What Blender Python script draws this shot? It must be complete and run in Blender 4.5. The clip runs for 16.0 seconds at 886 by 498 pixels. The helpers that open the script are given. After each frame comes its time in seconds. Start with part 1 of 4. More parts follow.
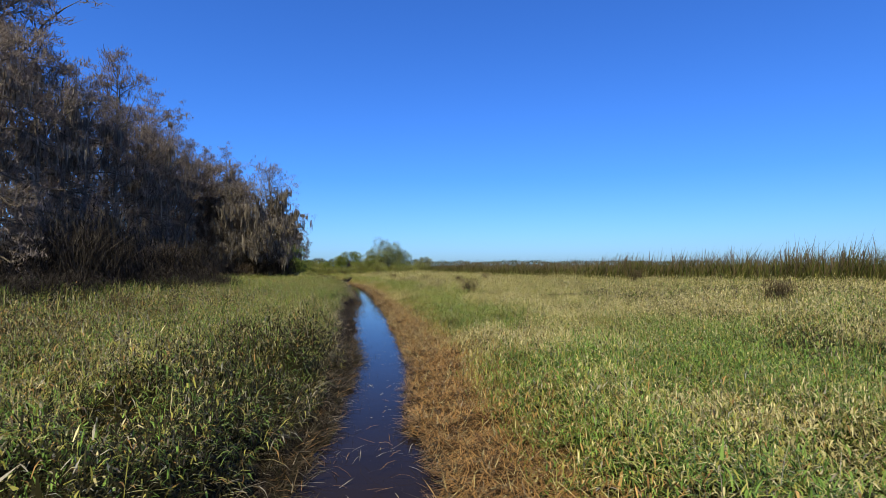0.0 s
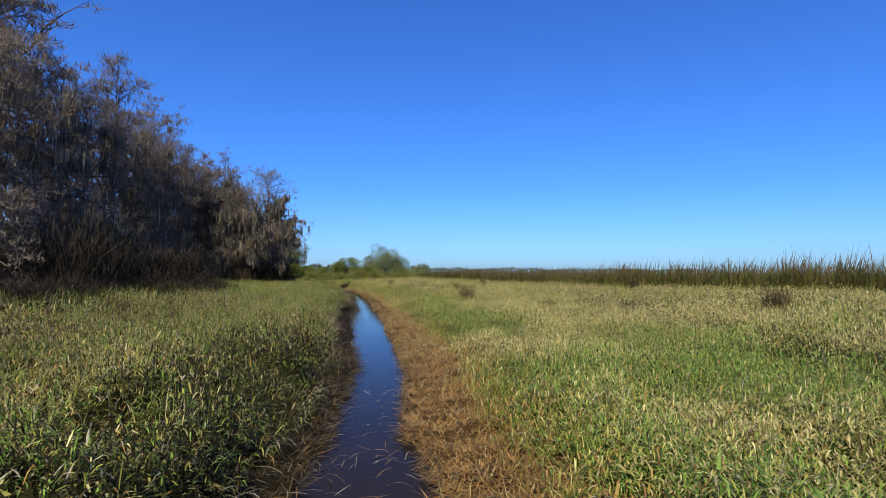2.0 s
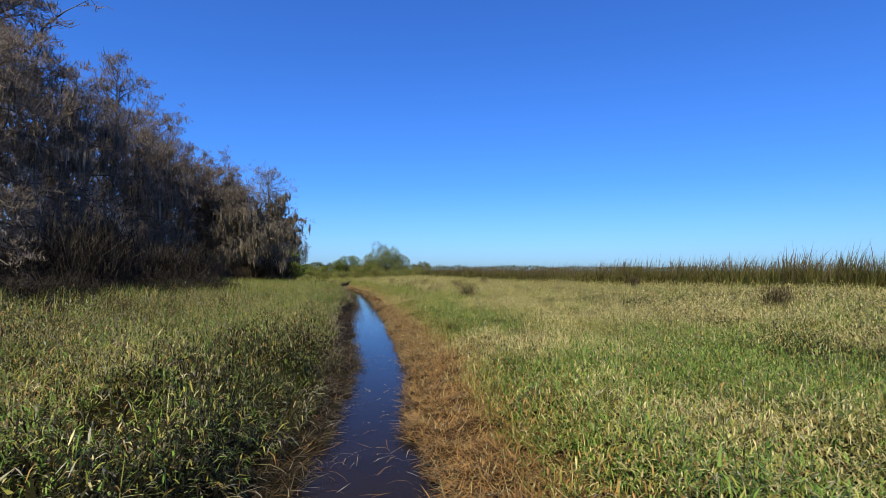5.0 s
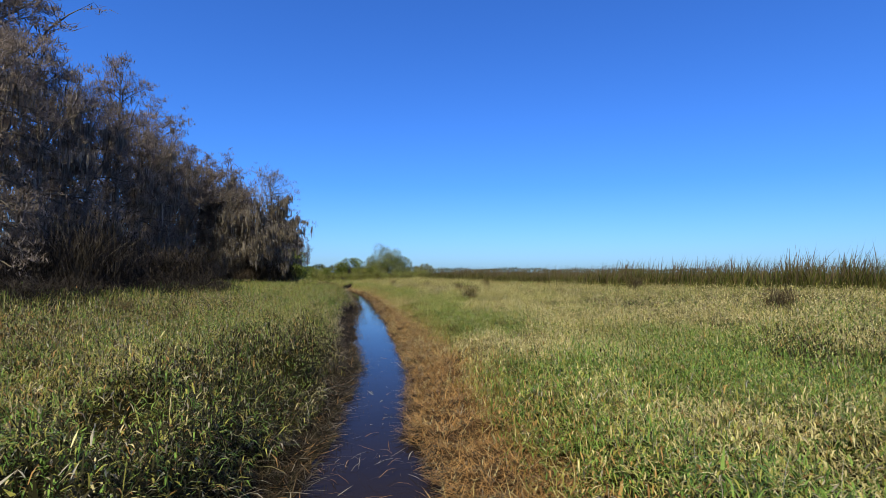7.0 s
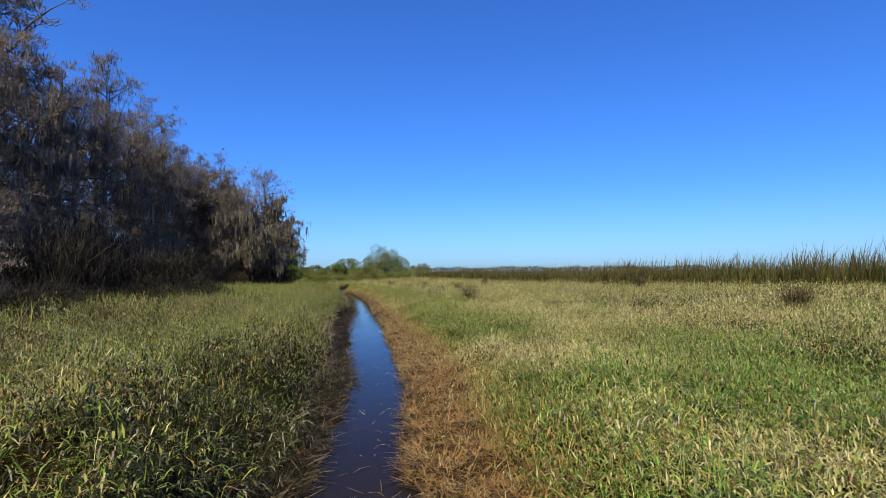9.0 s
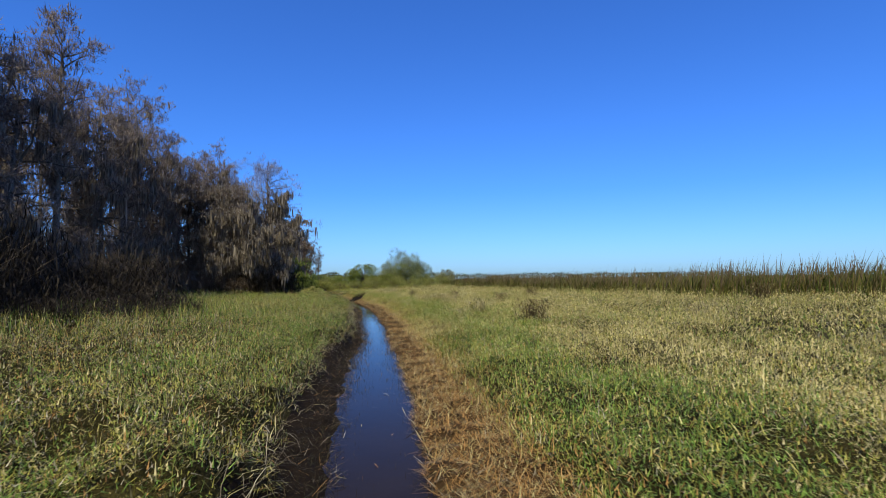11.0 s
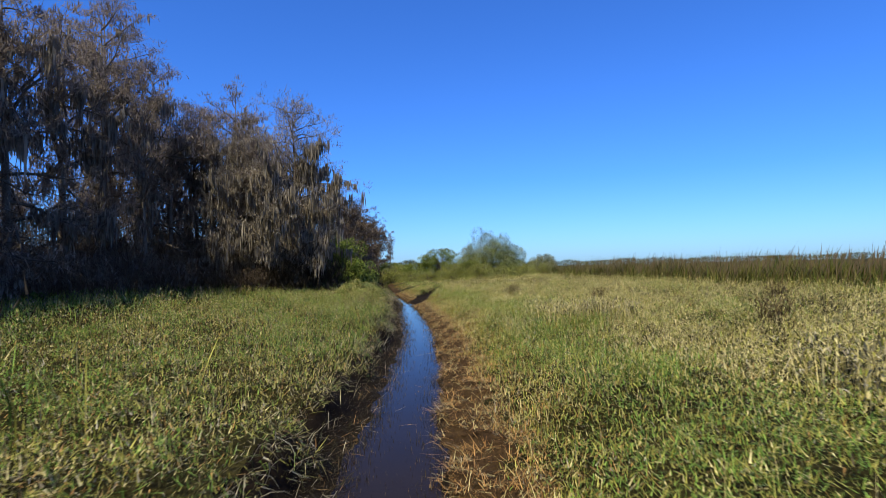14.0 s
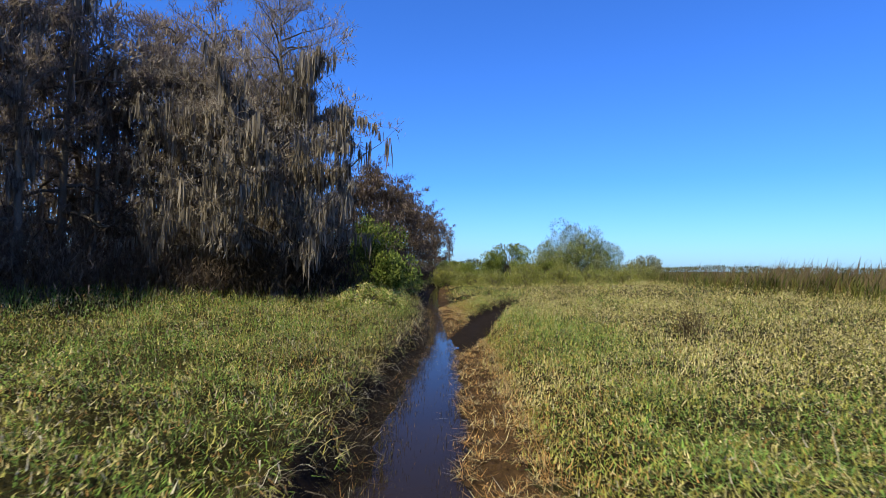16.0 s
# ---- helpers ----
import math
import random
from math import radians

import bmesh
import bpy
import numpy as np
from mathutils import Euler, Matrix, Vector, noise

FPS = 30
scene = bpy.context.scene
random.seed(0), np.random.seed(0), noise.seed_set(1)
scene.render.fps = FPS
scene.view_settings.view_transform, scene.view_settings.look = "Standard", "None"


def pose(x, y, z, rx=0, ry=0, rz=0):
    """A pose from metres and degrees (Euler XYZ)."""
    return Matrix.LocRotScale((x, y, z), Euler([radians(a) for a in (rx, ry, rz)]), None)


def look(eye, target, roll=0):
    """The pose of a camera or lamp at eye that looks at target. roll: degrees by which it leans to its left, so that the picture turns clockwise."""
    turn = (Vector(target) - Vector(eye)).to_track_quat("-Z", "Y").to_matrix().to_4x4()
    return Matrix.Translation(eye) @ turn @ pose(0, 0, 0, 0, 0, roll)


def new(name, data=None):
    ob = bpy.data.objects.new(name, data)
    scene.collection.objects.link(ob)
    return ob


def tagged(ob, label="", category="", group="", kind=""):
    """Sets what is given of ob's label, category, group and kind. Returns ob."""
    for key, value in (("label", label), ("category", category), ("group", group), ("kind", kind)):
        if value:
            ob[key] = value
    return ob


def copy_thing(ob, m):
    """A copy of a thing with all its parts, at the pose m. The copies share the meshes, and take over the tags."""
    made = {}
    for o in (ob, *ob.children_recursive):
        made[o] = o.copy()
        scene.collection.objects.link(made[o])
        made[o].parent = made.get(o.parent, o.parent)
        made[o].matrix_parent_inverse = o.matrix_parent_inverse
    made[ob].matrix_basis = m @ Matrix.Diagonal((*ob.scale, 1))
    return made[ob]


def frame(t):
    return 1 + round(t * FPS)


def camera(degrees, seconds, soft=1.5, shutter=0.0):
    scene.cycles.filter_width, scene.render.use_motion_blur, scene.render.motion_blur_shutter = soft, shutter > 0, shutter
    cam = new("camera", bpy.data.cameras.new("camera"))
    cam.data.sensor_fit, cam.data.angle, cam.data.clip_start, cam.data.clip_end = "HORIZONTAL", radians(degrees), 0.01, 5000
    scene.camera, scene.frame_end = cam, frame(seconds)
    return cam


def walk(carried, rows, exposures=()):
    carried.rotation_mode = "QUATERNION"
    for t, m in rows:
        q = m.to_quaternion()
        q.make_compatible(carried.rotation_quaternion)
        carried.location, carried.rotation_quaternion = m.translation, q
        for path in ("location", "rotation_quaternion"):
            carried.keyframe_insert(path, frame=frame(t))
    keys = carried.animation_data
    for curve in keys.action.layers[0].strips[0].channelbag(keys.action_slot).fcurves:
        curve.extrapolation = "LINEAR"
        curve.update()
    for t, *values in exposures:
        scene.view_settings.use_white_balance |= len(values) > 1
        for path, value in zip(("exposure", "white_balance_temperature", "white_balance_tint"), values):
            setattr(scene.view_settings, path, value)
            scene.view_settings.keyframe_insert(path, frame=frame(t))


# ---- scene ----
cam = camera(79.8, 16.0, 0.78, 0.1)
PATH = [
    (0.0, (-0.407, -0.001, 2.190), (1.305, 9.847, 2.504), -0.16),
    (0.5, (-0.407, -0.001, 2.190), (1.308, 9.846, 2.516), -0.28),
    (1.0, (-0.407, -0.001, 2.190), (1.307, 9.846, 2.515), -0.35),
    (1.5, (-0.407, -0.001, 2.190), (1.319, 9.843, 2.548), -0.18),
    (2.0, (-0.407, -0.001, 2.190), (1.344, 9.835, 2.630), 0.27),
    (2.5, (-0.407, -0.001, 2.190), (1.335, 9.839, 2.564), 0.70),
    (3.0, (-0.407, -0.001, 2.190), (1.347, 9.837, 2.572), -0.27),
    (3.5, (-0.407, -0.001, 2.190), (1.350, 9.835, 2.601), 0.05),
    (4.0, (-0.407, -0.001, 2.190), (1.352, 9.835, 2.595), 0.27),
    (6.5, (-0.407, -0.001, 2.190), (1.297, 9.845, 2.598), -0.06),
    (7.0, (-0.407, -0.001, 2.190), (1.295, 9.843, 2.634), 0.15),
    (7.5, (-0.407, -0.001, 2.190), (1.325, 9.839, 2.617), 0.04),
    (8.0, (-0.394, 0.095, 2.198), (1.338, 9.936, 2.602), -0.94),
    (8.5, (-0.342, 0.485, 2.208), (1.398, 10.325, 2.595), -0.08),
    (9.0, (-0.250, 1.175, 2.218), (1.504, 11.011, 2.651), -0.51),
    (9.2, (-0.202, 1.535, 2.222), (1.503, 11.373, 2.788), -0.51),
    (11.3, (0.336, 14.025, 2.250), (1.683, 23.918, 2.806), -0.83),
    (11.5, (0.370, 15.174, 2.250), (1.662, 25.078, 2.758), -0.88),
    (12.0, (0.499, 18.384, 2.250), (1.422, 28.331, 2.710), -0.29),
    (12.5, (0.666, 22.015, 2.250), (1.268, 31.989, 2.657), 0.10),
    (13.0, (0.840, 25.993, 2.250), (1.100, 35.984, 2.596), -0.31),
    (13.5, (0.992, 30.243, 2.250), (0.988, 40.237, 2.598), -1.36),
    (14.0, (1.091, 34.690, 2.250), (0.953, 44.682, 2.614), -1.38),
    (14.5, (1.109, 39.260, 2.250), (0.822, 49.248, 2.635), -1.25),
    (15.0, (1.014, 43.878, 2.250), (0.456, 53.854, 2.665), -0.10),
    (15.5, (0.778, 48.470, 2.250), (-0.274, 58.401, 2.770), 1.32),
    (16.0, (0.370, 52.961, 2.250), (-1.011, 62.859, 2.619), 0.72),
]
walk(cam, [(t, look(eye, target, roll)) for t, eye, target, roll in PATH],
     [(0, 0.10), (9, 0.10), (12.5, 0.15), (14.5, 0.29), (16, 0.40)])

# ---- daylight: high early spring sun from behind and to the left, clear deep blue sky ----
SUN_ELEV, SUN_AZ = 50.0, 203.0          # azimuth clockwise from +y
world = bpy.data.worlds.new("world")
scene.world = world
world.use_nodes = True
wn, wl = world.node_tree.nodes, world.node_tree.links
sky = wn.new("ShaderNodeTexSky")
sky.sky_type, sky.sun_disc = "NISHITA", False
sky.sun_elevation, sky.sun_rotation = radians(SUN_ELEV), radians(SUN_AZ)
sky.air_density, sky.dust_density, sky.ozone_density = 1.0, 0.6, 1.0
deep = wn.new("ShaderNodeMix")             # the clear dry sky is a deeper blue than the model's
deep.data_type, deep.blend_type = "RGBA", "MULTIPLY"
deep.inputs[0].default_value = 1.0
_tc, _sep, _mr = wn.new("ShaderNodeTexCoord"), wn.new("ShaderNodeSeparateXYZ"), wn.new("ShaderNodeMapRange")
_mr.inputs[1].default_value, _mr.inputs[2].default_value = 0.0, 0.16
tint = wn.new("ShaderNodeMix")             # paler in the haze at the horizon
tint.data_type = "RGBA"
tint.inputs[6].default_value, tint.inputs[7].default_value = (0.53, 0.92, 1.68, 1), (0.345, 0.84, 1.85, 1)
wl.new(_tc.outputs["Generated"], _sep.inputs[0])
wl.new(_sep.outputs[2], _mr.inputs[0])
wl.new(_mr.outputs[0], tint.inputs[0])
_a, _e = radians(SUN_AZ), radians(SUN_ELEV)
SUN_WAY = (math.sin(_a) * math.cos(_e), math.cos(_a) * math.cos(_e), math.sin(_e))
_dot, _near = wn.new("ShaderNodeVectorMath"), wn.new("ShaderNodeMapRange")
_dot.operation = "DOT_PRODUCT"
_dot.inputs[1].default_value = SUN_WAY
_near.interpolation_type = "SMOOTHSTEP"
_near.inputs[1].default_value, _near.inputs[2].default_value = 0.1, 0.95
aureole = wn.new("ShaderNodeMix")          # and whiter towards the sun
aureole.data_type = "RGBA"
aureole.inputs[7].default_value = (0.80, 0.92, 1.15, 1)
wl.new(_tc.outputs["Generated"], _dot.inputs[0])
wl.new(_dot.outputs["Value"], _near.inputs[0])
wl.new(_near.outputs[0], aureole.inputs[0])
wl.new(tint.outputs[2], aureole.inputs[6])
wl.new(aureole.outputs[2], deep.inputs[7])
wl.new(sky.outputs[0], deep.inputs[6])
wl.new(deep.outputs[2], wn["Background"].inputs[0])
wn["Background"].inputs[1].default_value = 0.097
sun = new("sun", bpy.data.lights.new("sun", "SUN"))
sun.data.energy, sun.data.angle, sun.data.color = 5.0, radians(0.5), (1.0, 0.90, 0.57)
sun.matrix_world = look([100 * v for v in SUN_WAY], (0, 0, 0))


# ---- materials ----
def material(name):
    m = bpy.data.materials.new(name)
    m.use_nodes = True
    return m, m.node_tree.nodes, m.node_tree.links, m.node_tree.nodes["Principled BSDF"]


def ramp(nodes, colours, places=None):
    r = nodes.new("ShaderNodeValToRGB")
    el = r.color_ramp.elements
    while len(el) < len(colours):
        el.new(0.5)
    for i, c in enumerate(colours):
        el[i].position = places[i] if places else i / (len(colours) - 1)
        el[i].color = (*c, 1)
    return r


def noise_node(nodes, links, scale, detail=4.0, rough=0.6):
    tc = nodes.new("ShaderNodeTexCoord")
    n = nodes.new("ShaderNodeTexNoise")
    n.inputs["Scale"].default_value, n.inputs["Detail"].default_value, n.inputs["Roughness"].default_value = scale, detail, rough
    links.new(tc.outputs["Object"], n.inputs["Vector"])
    return n


def leaf_material(name, colours, rough=0.55, through_light=0.22, patch=0.5, spec=0.1):
    """Blades and leaves: a colour for each island, shifted in patches, partly letting light through."""
    m, n, l, b = material(name)
    g = n.new("ShaderNodeNewGeometry")
    r = ramp(n, colours)
    l.new(g.outputs["Random Per Island"], r.inputs[0])
    p = noise_node(n, l, patch, 3)
    pr = n.new("ShaderNodeMapRange")
    pr.inputs[1].default_value, pr.inputs[2].default_value, pr.inputs[3].default_value, pr.inputs[4].default_value = 0.3, 0.7, 0.72, 1.25
    l.new(p.outputs[0], pr.inputs[0])
    hs = n.new("ShaderNodeHueSaturation")
    l.new(r.outputs[0], hs.inputs["Color"])
    l.new(pr.outputs[0], hs.inputs["Value"])
    l.new(hs.outputs[0], b.inputs["Base Color"])
    b.inputs["Roughness"].default_value = rough
    b.inputs["Specular IOR Level"].default_value = spec
    t = n.new("ShaderNodeBsdfTranslucent")
    l.new(hs.outputs[0], t.inputs["Color"])
    mix = n.new("ShaderNodeMixShader")
    mix.inputs[0].default_value = through_light
    l.new(b.outputs[0], mix.inputs[1])
    l.new(t.outputs[0], mix.inputs[2])
    l.new(mix.outputs[0], n["Material Output"].inputs["Surface"])
    return m


def earth_material(name, colours, scale, rough=0.9, bump=0.4, fine=40.0, places=None):
    m, n, l, b = material(name)
    a, f = noise_node(n, l, scale, 6), noise_node(n, l, fine, 5, 0.7)
    mx = n.new("ShaderNodeMath")
    mx.operation = "MULTIPLY_ADD"
    mx.inputs[1].default_value, mx.inputs[2].default_value = 0.5, 0.0
    l.new(a.outputs[0], mx.inputs[0])
    ad = n.new("ShaderNodeMath")
    ad.operation = "MULTIPLY_ADD"
    ad.inputs[1].default_value = 0.5
    l.new(f.outputs[0], ad.inputs[0])
    l.new(mx.outputs[0], ad.inputs[2])
    r = ramp(n, colours, places)
    l.new(ad.outputs[0], r.inputs[0])
    l.new(r.outputs[0], b.inputs["Base Color"])
    b.inputs["Roughness"].default_value, b.inputs["Specular IOR Level"].default_value = rough, 0.05
    bp = n.new("ShaderNodeBump")
    bp.inputs["Strength"].default_value, bp.inputs["Distance"].default_value = bump, 0.05
    l.new(f.outputs[0], bp.inputs["Height"])
    l.new(bp.outputs[0], b.inputs["Normal"])
    return m


GREEN = leaf_material("green_blade", [(0.058, 0.108, 0.019), (0.13, 0.228, 0.042), (0.265, 0.40, 0.09), (0.095, 0.172, 0.029)], 0.5, patch=0.6, spec=0.15)
OLIVE = leaf_material("olive_blade", [(0.162, 0.156, 0.031), (0.296, 0.284, 0.064), (0.46, 0.438, 0.125), (0.216, 0.204, 0.041)], 0.5, patch=0.5, spec=0.15)
STRAW = leaf_material("straw_blade", [(0.41, 0.345, 0.155), (0.53, 0.455, 0.225), (0.68, 0.60, 0.335), (0.46, 0.39, 0.18)], patch=0.7)
RUST = leaf_material("dead_orange_blade", [(0.20, 0.108, 0.042), (0.37, 0.205, 0.078), (0.55, 0.335, 0.135), (0.14, 0.074, 0.032)], patch=1.0)
GREY = leaf_material("withered_grey_blade", [(0.16, 0.13, 0.10), (0.30, 0.26, 0.20), (0.48, 0.44, 0.36), (0.10, 0.08, 0.06)], patch=0.8)
# dead stems, darkened to stand in for shade in the grass and bank
DEAD_SHADE_STEM = leaf_material("dead_and_shaded_stem", [(0.012, 0.012, 0.006), (0.03, 0.028, 0.012), (0.06, 0.052, 0.024)], patch=0.8)
REED = leaf_material("reed_leaf", [(0.04, 0.055, 0.012), (0.075, 0.09, 0.02), (0.125, 0.125, 0.032), (0.10, 0.08, 0.025)], patch=0.15)
REED_DEAD = leaf_material("dead_reed_leaf", [(0.10, 0.07, 0.03), (0.15, 0.11, 0.045), (0.20, 0.15, 0.07), (0.08, 0.055, 0.025)], patch=0.15)
PLUME = leaf_material("reed_plume", [(0.07, 0.05, 0.03), (0.12, 0.09, 0.055), (0.09, 0.07, 0.04)], patch=0.3)
BARK = earth_material("cypress_bark", [(0.07, 0.060, 0.053), (0.16, 0.139, 0.125), (0.28, 0.248, 0.226)], 3.0, 0.9, 0.6, 30.0)
BRANCH = earth_material("branch_bark", [(0.05, 0.042, 0.037), (0.12, 0.102, 0.09), (0.23, 0.20, 0.18)], 1.2, 0.9, 0.3, 20.0)
TWIG = leaf_material("brown_needle_twig", [(0.15, 0.121, 0.110), (0.23, 0.190, 0.175), (0.35, 0.30, 0.281), (0.18, 0.147, 0.134)], 0.8, 0.45, 0.35, 0.1)
# light put into the colour: warmer, to offset bluish shade inside the crowns
WARMED_INNER_TWIG = leaf_material("warmed_inner_twig", [(0.19, 0.142, 0.114), (0.28, 0.214, 0.174), (0.38, 0.30, 0.25)], 0.8, 0.5, 0.35, 0.1)
# shrub twigs darkened: shade at the foot of the woods put into colour
TWIG_SHADE = leaf_material("shaded_brown_twig", [(0.018, 0.015, 0.013), (0.032, 0.026, 0.023), (0.055, 0.046, 0.041)], 0.8, 0.2, 0.35, 0.1)
# lighter copy of the shrub twigs, making up for shade among the trunks
TWIG_LIFTED = leaf_material("lightened_shrub_twig", [(0.09, 0.067, 0.054), (0.15, 0.114, 0.094), (0.23, 0.18, 0.15)], 0.8, 0.35, 0.35, 0.1)
TWIG_GREY = leaf_material("bare_grey_twig", [(0.19, 0.167, 0.154), (0.29, 0.258, 0.242), (0.41, 0.368, 0.345)], 0.8, 0.35, 0.35, 0.1)
TWIG_RUST = leaf_material("rusty_needle_twig", [(0.10, 0.072, 0.056), (0.15, 0.112, 0.088), (0.21, 0.16, 0.128)], 0.8, 0.2, 0.35, 0.1)
MOSS = leaf_material("grey_moss", [(0.13, 0.112, 0.099), (0.215, 0.188, 0.169), (0.35, 0.312, 0.286), (0.165, 0.143, 0.127)], 0.9, 0.4, 0.4, 0.05)
SHRUB_LEAF = leaf_material("willow_leaf", [(0.14, 0.19, 0.04), (0.22, 0.28, 0.065), (0.29, 0.33, 0.09), (0.16, 0.20, 0.05)], 0.5, 0.4, 0.4)
SHRUB_GREY = leaf_material("greyish_leaf", [(0.16, 0.17, 0.085), (0.24, 0.25, 0.13), (0.33, 0.33, 0.18), (0.13, 0.14, 0.065)], 0.5, 0.4, 0.4)
DARK_LEAF = leaf_material("dark_green_leaf", [(0.025, 0.05, 0.012), (0.05, 0.09, 0.02), (0.08, 0.13, 0.03)], 0.45, 0.25, 0.6)
# thatch darker than dead grass, so gaps between plants read as shade
SHADE_THATCH = earth_material("shade_dark_thatch", [(0.008, 0.008, 0.004), (0.035, 0.031, 0.011), (0.10, 0.085, 0.034)], 0.8, 0.95, 1.0, 34.0, [0.36, 0.5, 0.68])
PEAT = earth_material("wet_peat", [(0.006, 0.0045, 0.004), (0.014, 0.010, 0.008), (0.034, 0.023, 0.015)], 2.5, 1.0, 0.8, 18.0, [0.3, 0.5, 0.75])
MAT = earth_material("trampled_straw", [(0.016, 0.010, 0.006), (0.065, 0.039, 0.019), (0.15, 0.092, 0.042)], 1.6, 0.95, 1.0, 26.0, [0.3, 0.5, 0.72])

CLOD = earth_material("peat_clod", [(0.02, 0.012, 0.008), (0.055, 0.033, 0.019), (0.12, 0.07, 0.036)], 3.0, 0.75, 0.8, 22.0, [0.3, 0.5, 0.75])


def water_material():
    m, n, l, b = material("dark_marsh_water")
    a = noise_node(n, l, 0.7, 3)
    r = ramp(n, [(0.012, 0.009, 0.009), (0.026, 0.018, 0.014)])
    l.new(a.outputs[0], r.inputs[0])
    l.new(r.outputs[0], b.inputs["Base Color"])
    b.inputs["Roughness"].default_value, b.inputs["IOR"].default_value = 0.04, 1.118
    w = noise_node(n, l, 5.0, 3)
    bp = n.new("ShaderNodeBump")
    bp.inputs["Strength"].default_value, bp.inputs["Distance"].default_value = 0.06, 0.03
    l.new(w.outputs[0], bp.inputs["Height"])
    l.new(bp.outputs[0], b.inputs["Normal"])
    return m


WATER = water_material()

# ---- the plan: a narrow boat trail through a wet meadow ----
TRAIL = [(-60, -3.4), (-20, -1.6), (0, -0.45), (5, -0.22), (7.2, -0.11), (8.4, -0.02), (10, 0.18), (12.2, 0.36), (16, 0.38), (20, 0.42), (27, 0.46), (31, 0.55), (35, 0.56), (38, 0.49),
         (42, 0.36), (47, 0.25), (50, 0.10), (52.5, -0.02), (55.5, -0.30), (58.5, -0.66), (62, -1.08), (65, -1.40), (68, -1.75), (71, -2.25), (75, -2.9), (82, -4.2), (90, -5.5), (110, -8.3),
         (130, -10.0), (170, -12.5), (260, -18.0)]
WIDTH = [(4, 0.72), (6, 0.66), (7.2, 0.55), (8.4, 0.50), (10, 0.58), (12.2, 0.55), (16, 0.64), (20, 0.62), (22, 0.70), (28, 0.66), (30.5, 0.50), (34, 0.50), (36.5, 0.60), (40, 0.62), (43, 0.53), (47, 0.58),
         (51.5, 0.51), (55, 0.56), (61, 0.58), (65, 0.48), (70, 0.32)]
WY, WX = np.array(WIDTH, float).T
TY, TX = np.array(TRAIL, float).T
SIDE = np.array([(-1.45, 67.6), (-1.15, 70.6), (-0.95, 74.0), (-0.65, 78.0), (0.1, 82.5), (2.4, 86.0), (7.0, 88.5)])     # a second boat run that forks off to the right


def trail_x(y):
    return np.interp(y, TY, TX)


def half_width(y):
    return np.interp(y, WY, WX) + 0.04 * np.sin(y * 2.3 + 1) + 0.04 * np.sin(y * 5.1) + 0.03 * np.sin(y * 9.7 + 2)


def wave(x, y, size, seed=0.0):
    """Smooth uneven field from -1 to 1."""
    x, y = x / size + seed * 7.13, y / size - seed * 3.71
    return (np.sin(1.7 * x + 0.9 * y + seed) + np.sin(-1.1 * x + 1.9 * y + 2.1 * seed) + np.sin(2.9 * x - 0.7 * y + 1.3) + np.sin(0.8 * x + 3.1 * y + 0.4)
            + 0.7 * np.sin(4.1 * x + 3.3 * y + seed * 0.5)) / 3.6


def side_run(x, y):
    """Distance from the middle of the side run."""
    best = np.full(np.shape(x), 99.0)
    for (ax, ay), (bx, by) in zip(SIDE[:-1], SIDE[1:]):
        dx, dy = bx - ax, by - ay
        s = np.clip(((x - ax) * dx + (y - ay) * dy) / (dx * dx + dy * dy), 0, 1)
        best = np.minimum(best, np.hypot(x - ax - s * dx, y - ay - s * dy))
    return best


def ground_z(x, y):
    x, y = np.asarray(x, float), np.asarray(y, float)
    u, w = x - trail_x(y), half_width(y)
    ripple = 0.018 * np.sin(y * 7.0 + 2.0 * np.sin(y * 1.3) + u * 2.0) + 0.045 * wave(x, y, 0.35, 2)
    hummock = 0.09 * wave(x, y, 1.5, 1) + 0.07 * wave(x, y, 0.6, 3)
    swell = np.clip((17 - y) / 5, 0, 1) * np.clip((5.5 + u) / 2, 0, 1)
    left_field = 0.36 + 0.16 * swell + 0.32 * np.clip((-u - 5) / 16, 0, 1) + hummock + (0.13 + 0.16 * np.clip((26 - y) / 6, 0, 1) * np.clip((5.5 + u) / 2, 0, 1)) * wave(x, y, 0.95, 16)
    right_field = 0.36 + 0.40 * np.clip((u - 6) / 16, 0, 1) + hummock
    gentle = np.interp(-u - w, [-0.54, 0.0, 0.10, 0.60, 1.05], [-0.3, 0.0, 0.04, 0.10, 1.0])
    soft_bank = np.clip((29 - y) / 6, 0, 1)
    lz = soft_bank * gentle + (1 - soft_bank) * np.interp(-u - w, [-0.54, 0.0, 0.10, 0.36, 0.50], [-0.3, 0.0, 0.04, 0.09, 1.0])
    left = np.where(lz > 0.09, 0.09 + (lz - 0.09) / 0.91 * (left_field - 0.09), lz + ripple * 0.5 * (lz > 0))
    rz = np.interp(u - w, [-0.54, 0.0, 0.1, 0.95, 2.0], [-0.3, 0.0, 0.055, 0.17, 1.0])
    right = np.where(rz > 0.17, 0.17 + (rz - 0.17) / 0.83 * (right_field - 0.17), rz + ripple * (rz > 0.02))
    z = np.where(u < 0, left, right)
    cut = np.clip((side_run(x, y) - 0.6) / 0.3, 0, 1)
    return np.where(z > 0.02, 0.02 + (z - 0.02) * cut, z)


